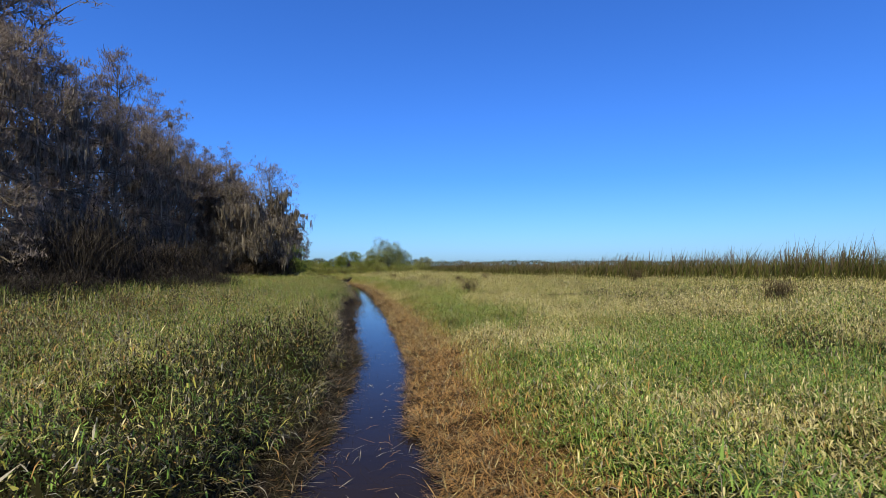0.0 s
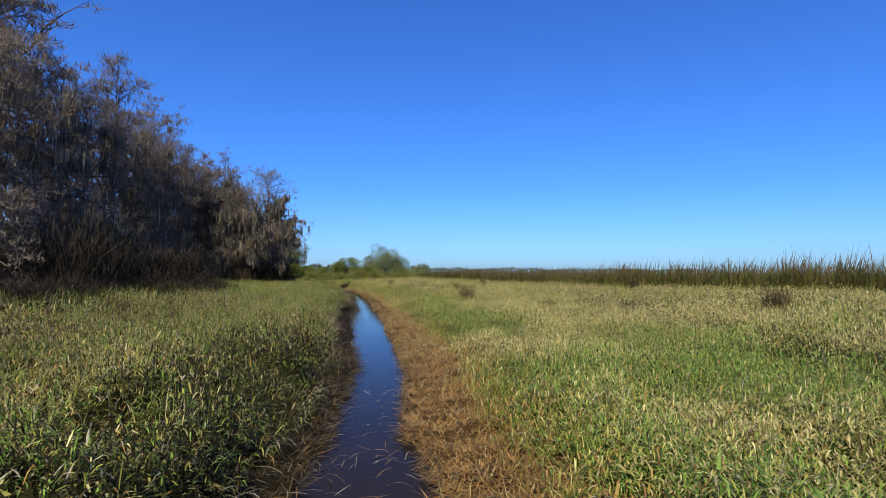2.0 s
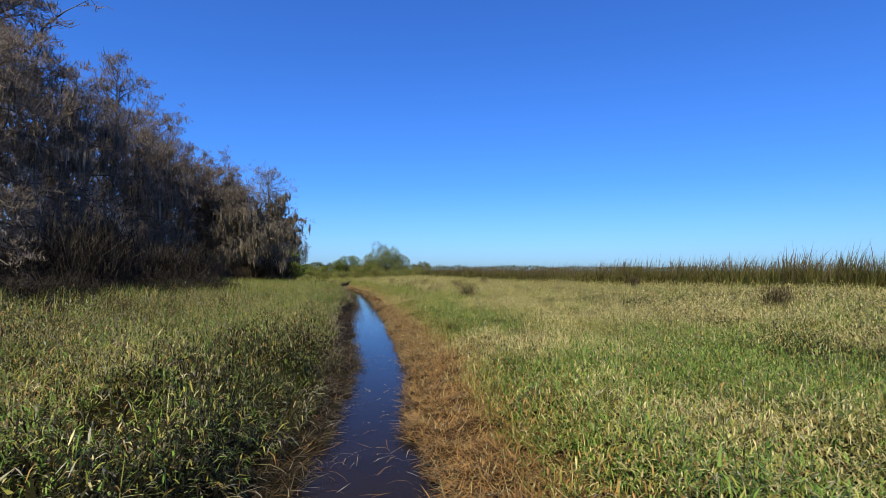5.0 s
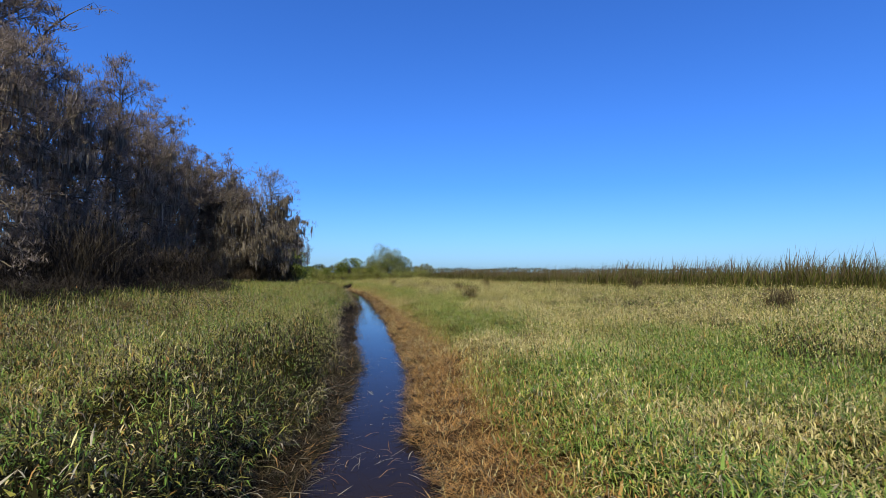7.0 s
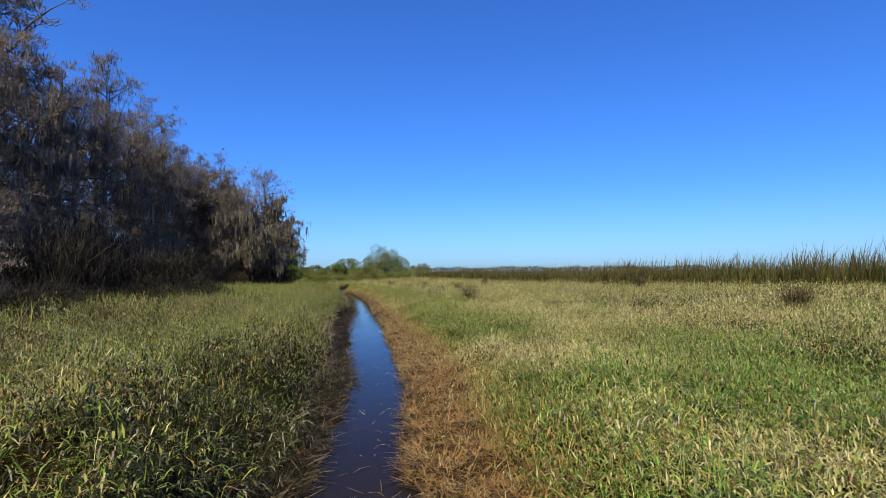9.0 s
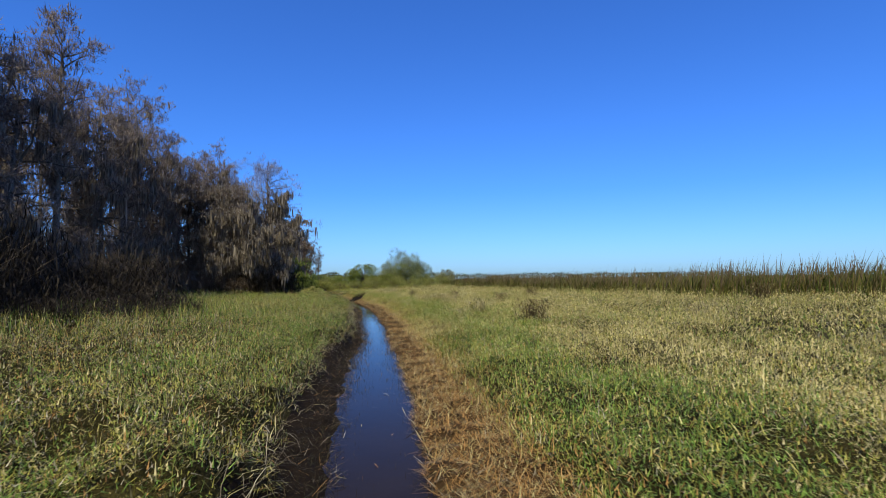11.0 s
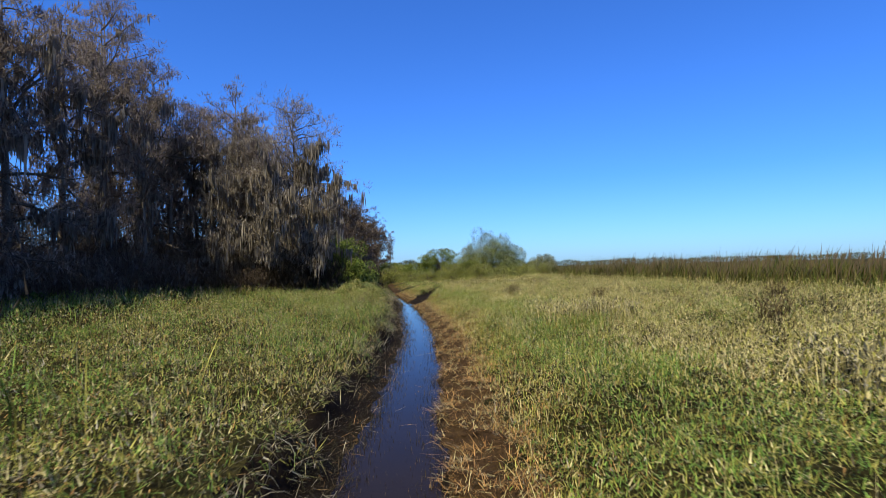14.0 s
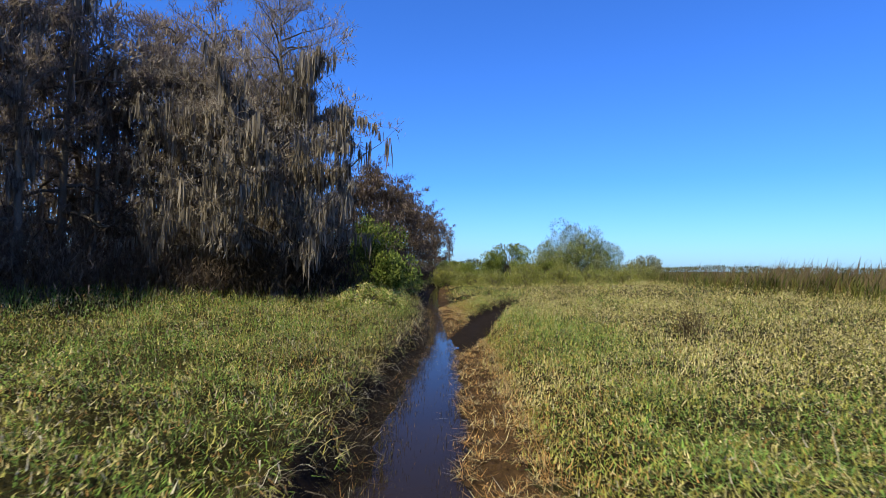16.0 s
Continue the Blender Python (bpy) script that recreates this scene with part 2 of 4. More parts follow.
def grid_mesh(name, xs, ys, zf, mats, pick=None):
    """A sheet over the lines xs and ys; xs may shift with y (an array for each y)."""
    ny, nx = len(ys), len(xs[0])
    co = np.empty((ny, nx, 3))
    co[..., 0], co[..., 1] = np.array(xs), np.array(ys)[:, None]
    co[..., 2] = zf(co[..., 0], co[..., 1])
    i = np.arange(ny * nx).reshape(ny, nx)
    quads = np.stack([i[:-1, :-1], i[:-1, 1:], i[1:, 1:], i[1:, :-1]], -1).reshape(-1, 4)
    me = bpy.data.meshes.new(name)
    me.vertices.add(ny * nx)
    me.vertices.foreach_set("co", co.ravel())
    me.loops.add(quads.size)
    me.loops.foreach_set("vertex_index", quads.ravel().astype(np.int32))
    me.polygons.add(len(quads))
    me.polygons.foreach_set("loop_start", np.arange(0, quads.size, 4, dtype=np.int32))
    for m in mats:
        me.materials.append(m)
    if pick is not None:
        mid = co.reshape(-1, 3)[quads].mean(1)
        me.polygons.foreach_set("material_index", pick(mid[:, 0], mid[:, 1]).astype(np.int32))
    me.polygons.foreach_set("use_smooth", np.ones(len(quads), bool))
    me.update(calc_edges=True)
    return me


def ground_kind(x, y):
    u, w = x - trail_x(y), half_width(y)
    k = np.zeros(len(x))
    k[(u > -w - 0.80) & (u < w + 0.04)] = 1
    k[(u >= w + 0.04) & (u < w + np.interp(y, [5, 18, 26, 60], [1.15, 1.15, 0.95, 0.75]) + 0.2 * wave(x, y, 0.8, 5))] = 2
    k[side_run(x, y) < 0.95] = 1
    return k


_u = np.concatenate([[-2500, -900, -350, -150, -80], np.arange(-50, -12, 1.5), np.arange(-12, -2.4, 0.6), np.arange(-2.4, -0.2, 0.08), np.arange(-0.2, 3.2, 0.2), np.arange(3.2, 12, 0.6),
                     np.arange(12, 52, 1.5), [80, 150, 350, 900, 2500]])
_y = np.concatenate([[-1500, -400, -120, -60, -30], np.arange(-14, 0, 1.0), np.arange(0, 20, 0.2), np.arange(20, 84, 0.35), np.arange(84, 140, 1.2), [150, 170, 200, 260, 400, 800, 1600, 3500]])
ground = new("ground", grid_mesh("ground", [_u + trail_x(v) for v in _y], _y, ground_z, [SHADE_THATCH, PEAT, MAT], ground_kind))
tagged(ground, "wet marsh ground with thatch darkened as shade, dark peat and trampled straw", "ground", kind="structure")

_wy = np.arange(-20, 140, 1.0)
water = new("water", grid_mesh("water", [np.linspace(-1.6, 1.9, 8) + trail_x(v) for v in _wy], _wy, lambda x, y: 0 * x, [WATER]))
tagged(water, "still dark water in the narrow boat trail", "water", kind="structure")


# ---- strips: blades, twigs and hanging moss as one mesh ----
def strips(name, base, way, tilt, length, width, curl, mats, index=None, segs=2, taper=0.15, wmid=1.0):
    """Narrow strips that start at base, lean by tilt (radians from upright) towards the level direction way and bend on by curl."""
    n = len(base)
    hx = np.stack([np.cos(way), np.sin(way), np.zeros(n)], 1)
    side = np.stack([-np.sin(way), np.cos(way), np.zeros(n)], 1)
    at, a = base.copy(), tilt.copy()
    rings = []
    for s in range(segs + 1):
        f = s / segs
        ww = width * ((0.55 + 0.9 * f * wmid) if f <= 0.5 else (1.0 - (1.0 - taper) * (2 * f - 1)) * wmid)
        rings.append((at - side * ww[:, None] / 2, at + side * ww[:, None] / 2))
        if s < segs:
            step = (length / segs)[:, None]
            at = at + step * (hx * np.sin(a)[:, None] + np.array([0, 0, 1.0]) * np.cos(a)[:, None])
            a = a + curl / segs
    co = np.empty((n, segs * 2 + 1, 3))
    for s in range(segs):
        co[:, 2 * s], co[:, 2 * s + 1] = rings[s]
    co[:, segs * 2] = (rings[segs][0] + rings[segs][1]) / 2
    k = segs * 2 + 1
    off = (np.arange(n) * k)[:, None]
    loops, sizes = [], []
    for s in range(segs - 1):
        loops.append(off + np.array([[2 * s, 2 * s + 1, 2 * s + 3, 2 * s + 2]]))
        sizes.append(4)
    loops.append(off + np.array([[2 * segs - 2, 2 * segs - 1, 2 * segs]]))
    sizes.append(3)
    lp = np.concatenate(loops, 1).ravel().astype(np.int32)
    per = np.tile(np.array(sizes), n)
    me = bpy.data.meshes.new(name)
    me.vertices.add(n * k)
    me.vertices.foreach_set("co", co.ravel())
    me.loops.add(len(lp))
    me.loops.foreach_set("vertex_index", lp)
    me.polygons.add(len(per))
    me.polygons.foreach_set("loop_start", np.concatenate([[0], np.cumsum(per)[:-1]]).astype(np.int32))
    for m in mats:
        me.materials.append(m)
    if index is not None:
        me.polygons.foreach_set("material_index", np.repeat(index, segs).astype(np.int32))
    me.update(calc_edges=True)
    return me


rng = np.random.default_rng(7)


def scatter(x0, x1, y0, y1, per_m2):
    n = int((x1 - x0) * (y1 - y0) * per_m2)
    return rng.uniform(x0, x1, n), rng.uniform(y0, y1, n)


# edge of the woods (x at y) and of the reed bed
WOOD_Y, WOOD_X = np.array([(-60, -24), (20, -20), (28, -16.8), (36, -12.5), (43, -11), (47, -17), (52, -21), (64, -22.5), (74, -21), (79, -15.5), (84, -12), (92, -12.5), (130, -13.5), (200, -19)], float).T
REED_Y, REED_X = np.array([(-60, 60), (10, 46), (30, 36), (38, 28), (44, 23), (60, 19.5), (75, 17.5), (106, 15.5), (130, 15), (200, 14)], float).T


def wood_edge(y):
    return np.interp(y, WOOD_Y, WOOD_X)


def reed_edge(y):
    return np.interp(y, REED_Y, REED_X)


def grass(name, zones, seed, label, segs=2):
    """Meadow blades over zones (u0, u1, y0, y1, per m2, size), u counted from the trail's middle."""
    global rng
    rng = np.random.default_rng(seed)
    per = 22
    X, Y, S, T = [], [], [], []
    for u0, u1, y0, y1, dens, size in zones:
        u, y = scatter(u0, u1, y0, y1, dens / per)
        # the stands run into one another
        u, y = u + rng.normal(0, 0.8, len(u)) * np.clip((np.abs(u) - 1.5) / 2.5, 0, 1), y + rng.normal(0, 1.1, len(y))
        X.append(np.repeat(u + trail_x(y), per)), Y.append(np.repeat(y, per)), S.append(np.full(len(y) * per, size)), T.append(np.repeat(rng.uniform(0, 1, len(y)), per))
    x, y, s, plant_r = map(np.concatenate, (X, Y, S, T))
    ox, oy = rng.normal(0, 0.15, len(x)) * s, rng.normal(0, 0.15, len(x)) * s
    x, y, out = x + ox, y + oy, np.arctan2(oy, ox)
    crown = np.exp(-(ox ** 2 + oy ** 2) / (0.05 * s * s))
    u, w = x - trail_x(y), half_width(y)
    n = len(x)
    edge_l = -w - np.interp(y, [9, 12, 18, 27, 30, 50], [0.44, 0.52, 0.66, 0.70, 0.48, 0.42]) + (0.22 + 0.1 * (y < 18)) * wave(x, y, 0.8, 4)
    edge_r = w + np.interp(y, [5, 18, 24, 40, 60, 70], [0.72, 0.84, 0.70, 0.62, 0.52, 0.32]) + 0.26 * wave(x, y, 0.9, 5)
    keep = (x > wood_edge(y) - 2.5) & (x < reed_edge(y) + 1.5) & ((u < edge_l) | (u > edge_r + rng.uniform(0, 0.45, n))) & (side_run(x, y) > 0.72 + 0.15 * wave(x, y, 0.5, 6))
    x, y, s, u, plant_r, out, crown = x[keep], y[keep], s[keep], u[keep], plant_r[keep], out[keep], crown[keep]
    n = len(x)
    z = ground_z(x, y)
    # a leafy mass with rounded clumps and dark hollows between them
    lump = 0.55 * wave(x, y, 0.95, 16) + 0.40 * wave(x, y, 0.36, 17) + 0.40 * wave(x, y, 0.16, 19)
    keep = rng.uniform(0, 1, n) > np.clip((-0.12 - lump) * np.where(u < 0, 1.1, 0.8) * np.where(s > 1.3, 0.15, 1), 0, 0.62)
    x, y, s, u, plant_r, out, crown, z, lump = x[keep], y[keep], s[keep], u[keep], plant_r[keep], out[keep], crown[keep], z[keep], lump[keep]
    n = len(x)
    tall_l = (0.44 + 0.34 * lump + 0.10 * wave(x, y, 1.7, 18) + 0.10 * wave(x, y, 2.6, 8) + 0.34 * (plant_r - 0.5) + 0.25 * np.clip((-u - 9) / 8, 0, 1)) * np.clip((-u - 0.7) / 0.7, 0.62, 1)
    tall_r = (0.40 + 0.26 * lump + 0.10 * wave(x, y, 1.7, 18) + 0.10 * wave(x, y, 2.6, 8) + 0.34 * (plant_r - 0.5)) * np.clip((u - 1.15) / 1.2, 0.12, 1) + 0.22 * np.clip((u - 8) / 5, 0, 1)
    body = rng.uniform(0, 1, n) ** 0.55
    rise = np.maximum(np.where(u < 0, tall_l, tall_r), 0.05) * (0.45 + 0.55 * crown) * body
    # patches of colour
    field = np.clip(1.5 * wave(x, y, 3.1, 9) + 0.55 * np.clip((10 - y) / 3, 0, 1)
                    + np.where((u > 0) & (y > 14), 0.85 * np.exp(-((u - 3.1) / 1.5) ** 2) - 0.45 * np.clip((u - 4.5) / 3, 0, 1), 0), -1, 1)
    green = 0.44 + 0.58 * field + 0.30 * wave(x, y, 0.8, 10) + 0.5 * (np.modf(plant_r * 37.7)[0] - 0.5) + 0.22 * np.clip((18 - y) / 8, 0, 1) * (u > 0)
    gold = np.clip(0.30 - 0.55 * field + 0.45 * wave(x, y, 5.0, 11) + np.clip((u - 4) / 14, 0, 0.55) + 0.25 * np.clip((y - 12) / 10, 0, 1) * (u > 4), 0, 1)
    r = rng.uniform(0, 1, n)
    near_r = np.clip(1 - (u - 1.4) / 1.3, 0, 1) * (u > 0)
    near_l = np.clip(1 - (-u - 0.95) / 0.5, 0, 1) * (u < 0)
    p_green = np.clip(np.where(u < 0, (0.20 + 0.46 * green) * np.where((y < 15) & (u > -5), 0.7, 1.25), 0.07 + 0.8 * np.clip(green - 0.05, 0, 1) * (1 - 0.6 * gold)), 0, 0.9) * (1 - 0.75 * near_r) * (1 - 0.5 * near_l)
    p_olive = np.where(u < 0, 0.33, np.interp(y, [10, 22, 34], [0.34, 0.54, 0.68]))
    p_straw = np.where(u < 0, 0.09 + 0.10 * gold, (0.22 + 0.06 * (y > 18) + np.interp(y, [24, 34], [1.05, 0.8]) * gold) * (1 - 0.6 * np.clip(green, 0, 1))) * (1 + 0.3 * near_r)
    p_rust = np.where(u < 0, 0.085, 0.05) + 0.40 * near_r + 0.05 * near_l
    p_grey = np.where(u < 0, 0.12 + 0.10 * near_l + 0.04 * ((y < 15) & (u > -5)), 0.05)
    # blades low in the mass turn dark: shade between them put into colour
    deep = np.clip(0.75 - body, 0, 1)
    wild_shade = np.clip((-u - 3.5) / 4, 0, 1) * np.clip((44 - y) / 10, 0, 1)
    p_green, p_rust, p_grey = p_green * (1 - 0.4 * wild_shade), p_rust + 0.09 * wild_shade, p_grey + 0.16 * wild_shade
    # left bank and its slope darker, their shade put into the blades
    p_shade = 0.9 * near_l + np.where(s > 1.3, 0.5, 1.0) * (np.where(u < 0, 0.16 + 2.0 * np.clip(1 - (-u - 0.9) / 2.8, 0, 1) * np.clip((16 - y) / 6, 0.2, 1), 0.02) + np.where(u < 0, np.where((y < 16) & (u > -6), 1.8, 0.7), 0.25) * deep)
    # rough grass by the woods, also darkened as if shaded there
    p_shade = p_shade + 0.35 * wild_shade
    P = np.stack([p_green, p_olive, p_straw, p_rust, p_grey, p_shade], 1)
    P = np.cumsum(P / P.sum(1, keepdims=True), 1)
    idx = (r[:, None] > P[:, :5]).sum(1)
    stem = rng.uniform(0, 1, n) < 0.02
    L = np.where(stem, rng.uniform(0.22, 0.42, n), rng.uniform(0.05, 0.17, n)) * s ** 0.5
    W = np.where(stem, rng.uniform(0.005, 0.009, n), rng.uniform(0.010, 0.023, n)) * s * (1.7 if segs == 1 else 0.92)
    L = L * np.where(stem, 1.0, 0.82 if segs == 1 else 0.95)
    tilt = np.where(stem, np.abs(rng.normal(0.30, 0.2, n)), np.abs(rng.normal(1.25, 0.6, n)))
    curl = np.where(stem, rng.uniform(0.0, 0.8, n), rng.uniform(0.2, 1.9, n))
    way = out + rng.normal(0, 1.2, n)
    hang = near_l * (rng.uniform(0, 1, n) < 0.55)
    way = np.where(hang > 0, rng.normal(0, 0.7, n), way)
    tilt, curl, L = tilt + hang * 0.5, curl + hang * 0.9, L * (1 + 0.8 * hang)
    me = strips(name, np.stack([x, y, z + rise - 0.03], 1), way, tilt, L, W, curl, [GREEN, OLIVE, STRAW, RUST, GREY, DEAD_SHADE_STEM], idx, segs)
    return tagged(new(name, me), label, "grass", kind="stuff")


grass("meadow_grass_left", [(-5.5, -0.7, 3, 11, 2650, 0.92)], 11, "dense green and olive marsh grass beside the trail")
grass("meadow_grass_right", [(0.9, 6.5, 3, 11, 2450, 0.92)], 12, "sunlit marsh grass in green and straw patches")
grass("trailside_grass_left", [(-8, -0.7, 11, 20, 1300, 0.95), (-4.5, -0.7, 20, 66, 1100, 0.94), (-4.5, -0.7, 66, 84, 700, 1.1)], 15, "green and olive marsh grass along the boat trail", 1)
grass("trailside_grass_right", [(0.9, 9, 11, 20, 1300, 0.95), (0.9, 4.8, 20, 66, 1100, 0.94), (0.9, 4.8, 66, 84, 700, 1.1)], 16, "green and straw marsh grass along the boat trail", 1)
grass("far_meadow_grass_left", [(-12, -5.5, 3, 11, 700, 1.1), (-16, -8, 11, 20, 330, 1.4), (-11, -4.5, 20, 66, 500, 1.2), (-11, -4.5, 66, 88, 240, 1.45), (-26, -11, 10, 92, 90, 2.2), (-30, -0.8, -14, 3, 45, 2.4), (-12, -0.8, 84, 140, 40, 2.8)], 13,
      "green and olive marsh grass towards the woods", 1)
grass("far_meadow_grass_right", [(6.5, 14, 3, 11, 700, 1.1), (9, 18, 11, 20, 330, 1.4), (4.8, 11, 20, 66, 590, 1.1), (4.8, 11, 66, 88, 240, 1.35), (21, 42, 8, 92, 80, 2.2), (11, 21, 8, 28, 95, 2.1), (10, 21, 28, 84, 210, 1.35), (0.9, 36, -14, 3, 45, 2.4), (14, 30, 3, 8, 60, 2.3), (0.8, 32, 84, 140, 26, 3.0)], 14,
      "golden and green marsh grass towards the reeds", 1)



def fringe():
    """Taller grass with pale heads along the foot of the woods."""
    g = np.random.default_rng(24)
    n = 17000
    y = g.uniform(12, 96, n)
    off = g.gamma(1.5, 1.6, n) - 2.2
    x = wood_edge(y) + off + 1.1 * wave(y, y * 0, 2.4, 25)
    keep = (x < trail_x(y) - 2.6) & (wave(x, y, 1.3, 26) > -0.45)
    x, y, off = x[keep], y[keep], off[keep]
    n = len(x)
    h = g.uniform(0.55, 1.05, n) * (1 + 0.2 * wave(x, y, 1.6, 27))
    me = strips("tall_fringe_grass", np.stack([x, y, ground_z(x, y)], 1), g.uniform(0, 6.3, n), np.abs(g.normal(0.25, 0.2, n)), h, g.uniform(0.012, 0.030, n), g.uniform(0.1, 1.2, n),
                [GREEN, OLIVE, STRAW, DARK_LEAF], g.choice(4, n, p=[0.30, 0.36, 0.14, 0.20]), 2)
    tagged(new("tall_fringe_grass", me), "taller olive grass along the foot of the woods", "grass", kind="stuff")


fringe()


def trampled_straw():
    """Flattened dead stems on the right shoulder, and ones darkened as if shaded below the left bank."""
    g = np.random.default_rng(21)
    n = 95000
    y = np.where(g.uniform(0, 1, n) < 0.42, g.uniform(3, 26, n), g.uniform(26, 82, n))
    u = half_width(y) + g.uniform(-0.07, 1.26, n) * np.interp(y, [18, 26, 60], [1, 0.86, 0.74])
    x = u + trail_x(y)
    rut = 0.7 * np.sin(y * 13.0 + 3.5 * np.sin(y * 1.1) + u * 5.0) + 1.1 * wave(x, y, 0.38, 22)
    keep = (side_run(x, y) > 0.62) & (rut > np.interp(y, [8, 18, 28, 40], [-1.0, -0.8, 0.0, 0.25]) - 0.8 * (u > half_width(y) + 0.62))
    u, x, y = u[keep], x[keep], y[keep]
    n = len(y)
    z = np.maximum(ground_z(x, y), 0.0)
    # the dark PLUME pieces stand in for shadow among the straw
    me = strips("trampled_straw", np.stack([x, y, z + g.uniform(0.0, 0.05, n) + np.clip(0.05 * wave(x, y, 0.2, 28), 0, 1)], 1), g.uniform(0, 6.3, n), np.abs(g.normal(1.30, 0.32, n)), g.uniform(0.07, 0.27, n),
                g.uniform(0.010, 0.024, n), g.normal(0.3, 0.9, n), [RUST, STRAW, GREY, PLUME], np.where(y < 12, g.choice(4, n, p=[0.72, 0.08, 0.04, 0.16]), g.choice(4, n, p=[0.56, 0.22, 0.05, 0.17])), 1)
    tagged(new("trampled_straw", me), "flattened orange-brown straw along the water", "straw", kind="stuff")
    n = 22000
    near = g.uniform(0, 1, n) < 0.5
    y = np.where(near, g.uniform(3, 15, n), g.uniform(15, 82, n))
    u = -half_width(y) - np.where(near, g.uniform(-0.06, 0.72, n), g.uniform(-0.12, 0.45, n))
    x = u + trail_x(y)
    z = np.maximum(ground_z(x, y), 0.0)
    # mostly the darkest stems, which put the bank's shade into the colour
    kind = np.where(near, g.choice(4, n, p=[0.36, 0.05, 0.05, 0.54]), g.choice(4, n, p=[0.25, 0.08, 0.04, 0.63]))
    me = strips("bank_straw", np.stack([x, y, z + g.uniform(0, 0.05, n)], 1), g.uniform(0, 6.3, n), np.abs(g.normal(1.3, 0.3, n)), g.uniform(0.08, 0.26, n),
                g.uniform(0.006, 0.014, n), g.normal(0.3, 0.6, n), [PLUME, RUST, GREY, DEAD_SHADE_STEM], kind, 1)
    tagged(new("bank_straw", me), "dead brown stems, many darkened as shade, at the foot of the peat bank", "straw", kind="stuff")
    # short dead stubble that stands in the shallow side of the water
    n = 17000
    y = np.where(g.uniform(0, 1, n) < 0.06, g.uniform(5, 22, n), g.uniform(22, 82, n))
    side = np.where(g.uniform(0, 1, n) < 0.62, -1, 1) * g.beta(1.9, 1.0, n)
    x = side * half_width(y) + trail_x(y)
    h = (0.035 + 0.02 * g.uniform(0, 1, n) + 0.13 * np.abs(side) ** 2 * g.uniform(0.2, 1, n)) + 0.03
    me = strips("water_stubble", np.stack([x, y, np.full(n, -0.03)], 1), g.uniform(0, 6.3, n), np.abs(g.normal(0.5, 0.4, n)), h,
                np.where(y > 24, g.uniform(0.010, 0.022, n), g.uniform(0.006, 0.013, n)), g.normal(0.5, 0.6, n), [PLUME, RUST, DEAD_SHADE_STEM], g.choice(3, n, p=[0.45, 0.05, 0.50]), 1)
    tagged(new("water_stubble", me), "short brown stubble standing in the shallow water", "straw", kind="stuff")
    # stems that lie from the banks into the water
    n = 5200
    y = np.where(g.uniform(0, 1, n) < 0.42, g.uniform(3.5, 16, n), g.uniform(16, 80, n))
    right = g.uniform(0, 1, n) < 0.62
    u = np.where(right, 1, -1) * (half_width(y) + g.uniform(-0.05, 0.16, n))
    x = u + trail_x(y)
    keep = side_run(x, y) > 0.6
    x, y, right = x[keep], y[keep], right[keep]
    n = len(y)
    me = strips("bank_fringe", np.stack([x, y, np.maximum(ground_z(x, y), 0.0) + g.uniform(0.01, 0.06, n)], 1), np.where(right, math.pi, 0) + g.normal(0, 0.8, n), g.normal(1.4, 0.2, n), g.uniform(0.10, 0.36, n),
                g.uniform(0.006, 0.013, n), g.normal(0.25, 0.35, n), [RUST, PLUME, GREY, DEAD_SHADE_STEM], np.where(right, g.choice(4, n, p=[0.34, 0.40, 0.08, 0.18]), g.choice(4, n, p=[0.10, 0.36, 0.10, 0.44])))
    tagged(new("bank_fringe", me), "dead stems lying from the banks over the water", "straw", kind="stuff")
    # loose stems afloat
    n = 190
    y = np.concatenate([g.uniform(4.5, 14, 80), g.uniform(14, 75, 110)])
    u = g.uniform(-1, 1, n) * half_width(y)
    x = u + trail_x(y)
    me = strips("floating_stems", np.stack([x, y, g.uniform(0.002, 0.02, n)], 1), g.uniform(0, 6.3, n), g.normal(1.5, 0.12, n), g.uniform(0.06, 0.34, n),
                g.uniform(0.005, 0.011, n), g.normal(0.25, 0.3, n), [STRAW, GREY, RUST], g.choice(3, n, p=[0.15, 0.45, 0.4]))
    tagged(new("floating_stems", me), "loose pale stems afloat on the dark water", "straw", kind="stuff")
    n = 40
    y = g.normal(6.1, 0.28, n)
    x = trail_x(y) + g.uniform(-0.7, 0.75, n)
    me = strips("stranded_stems", np.stack([x, y, g.uniform(0.005, 0.05, n)], 1), g.normal(0.1, 0.9, n), g.normal(1.3, 0.3, n), g.uniform(0.1, 0.40, n),
                g.uniform(0.004, 0.008, n), g.normal(0.8, 0.6, n), [RUST, GREY], g.choice(2, n), segs=3)
    tagged(new("stranded_stems", me), "bent pale stems caught across the narrow water", "straw", kind="stuff")
    # withered stems that droop over the left bank
    n = 1500
    y = g.uniform(2, 80, n)
    u = -half_width(y) - np.interp(y, [9, 12, 18, 27, 30], [0.38, 0.46, 0.62, 0.65, 0.42]) + g.uniform(-0.25, 0.12, n)
    x = u + trail_x(y)
    me = strips("drooping_stems", np.stack([x, y, ground_z(x, y) + g.uniform(0.05, 0.34, n)], 1), g.normal(0, 0.7, n), g.normal(0.9, 0.3, n),
                g.uniform(0.18, 0.55, n), g.uniform(0.006, 0.012, n), g.uniform(0.8, 2.4, n), [GREY, STRAW, PLUME], np.where(y < 14, g.choice(3, n, p=[0.35, 0.05, 0.60]), g.choice(3, n, p=[0.65, 0.25, 0.10])), segs=3)
    tagged(new("drooping_stems", me), "withered grey stems hanging over the bank", "stems", kind="stuff")



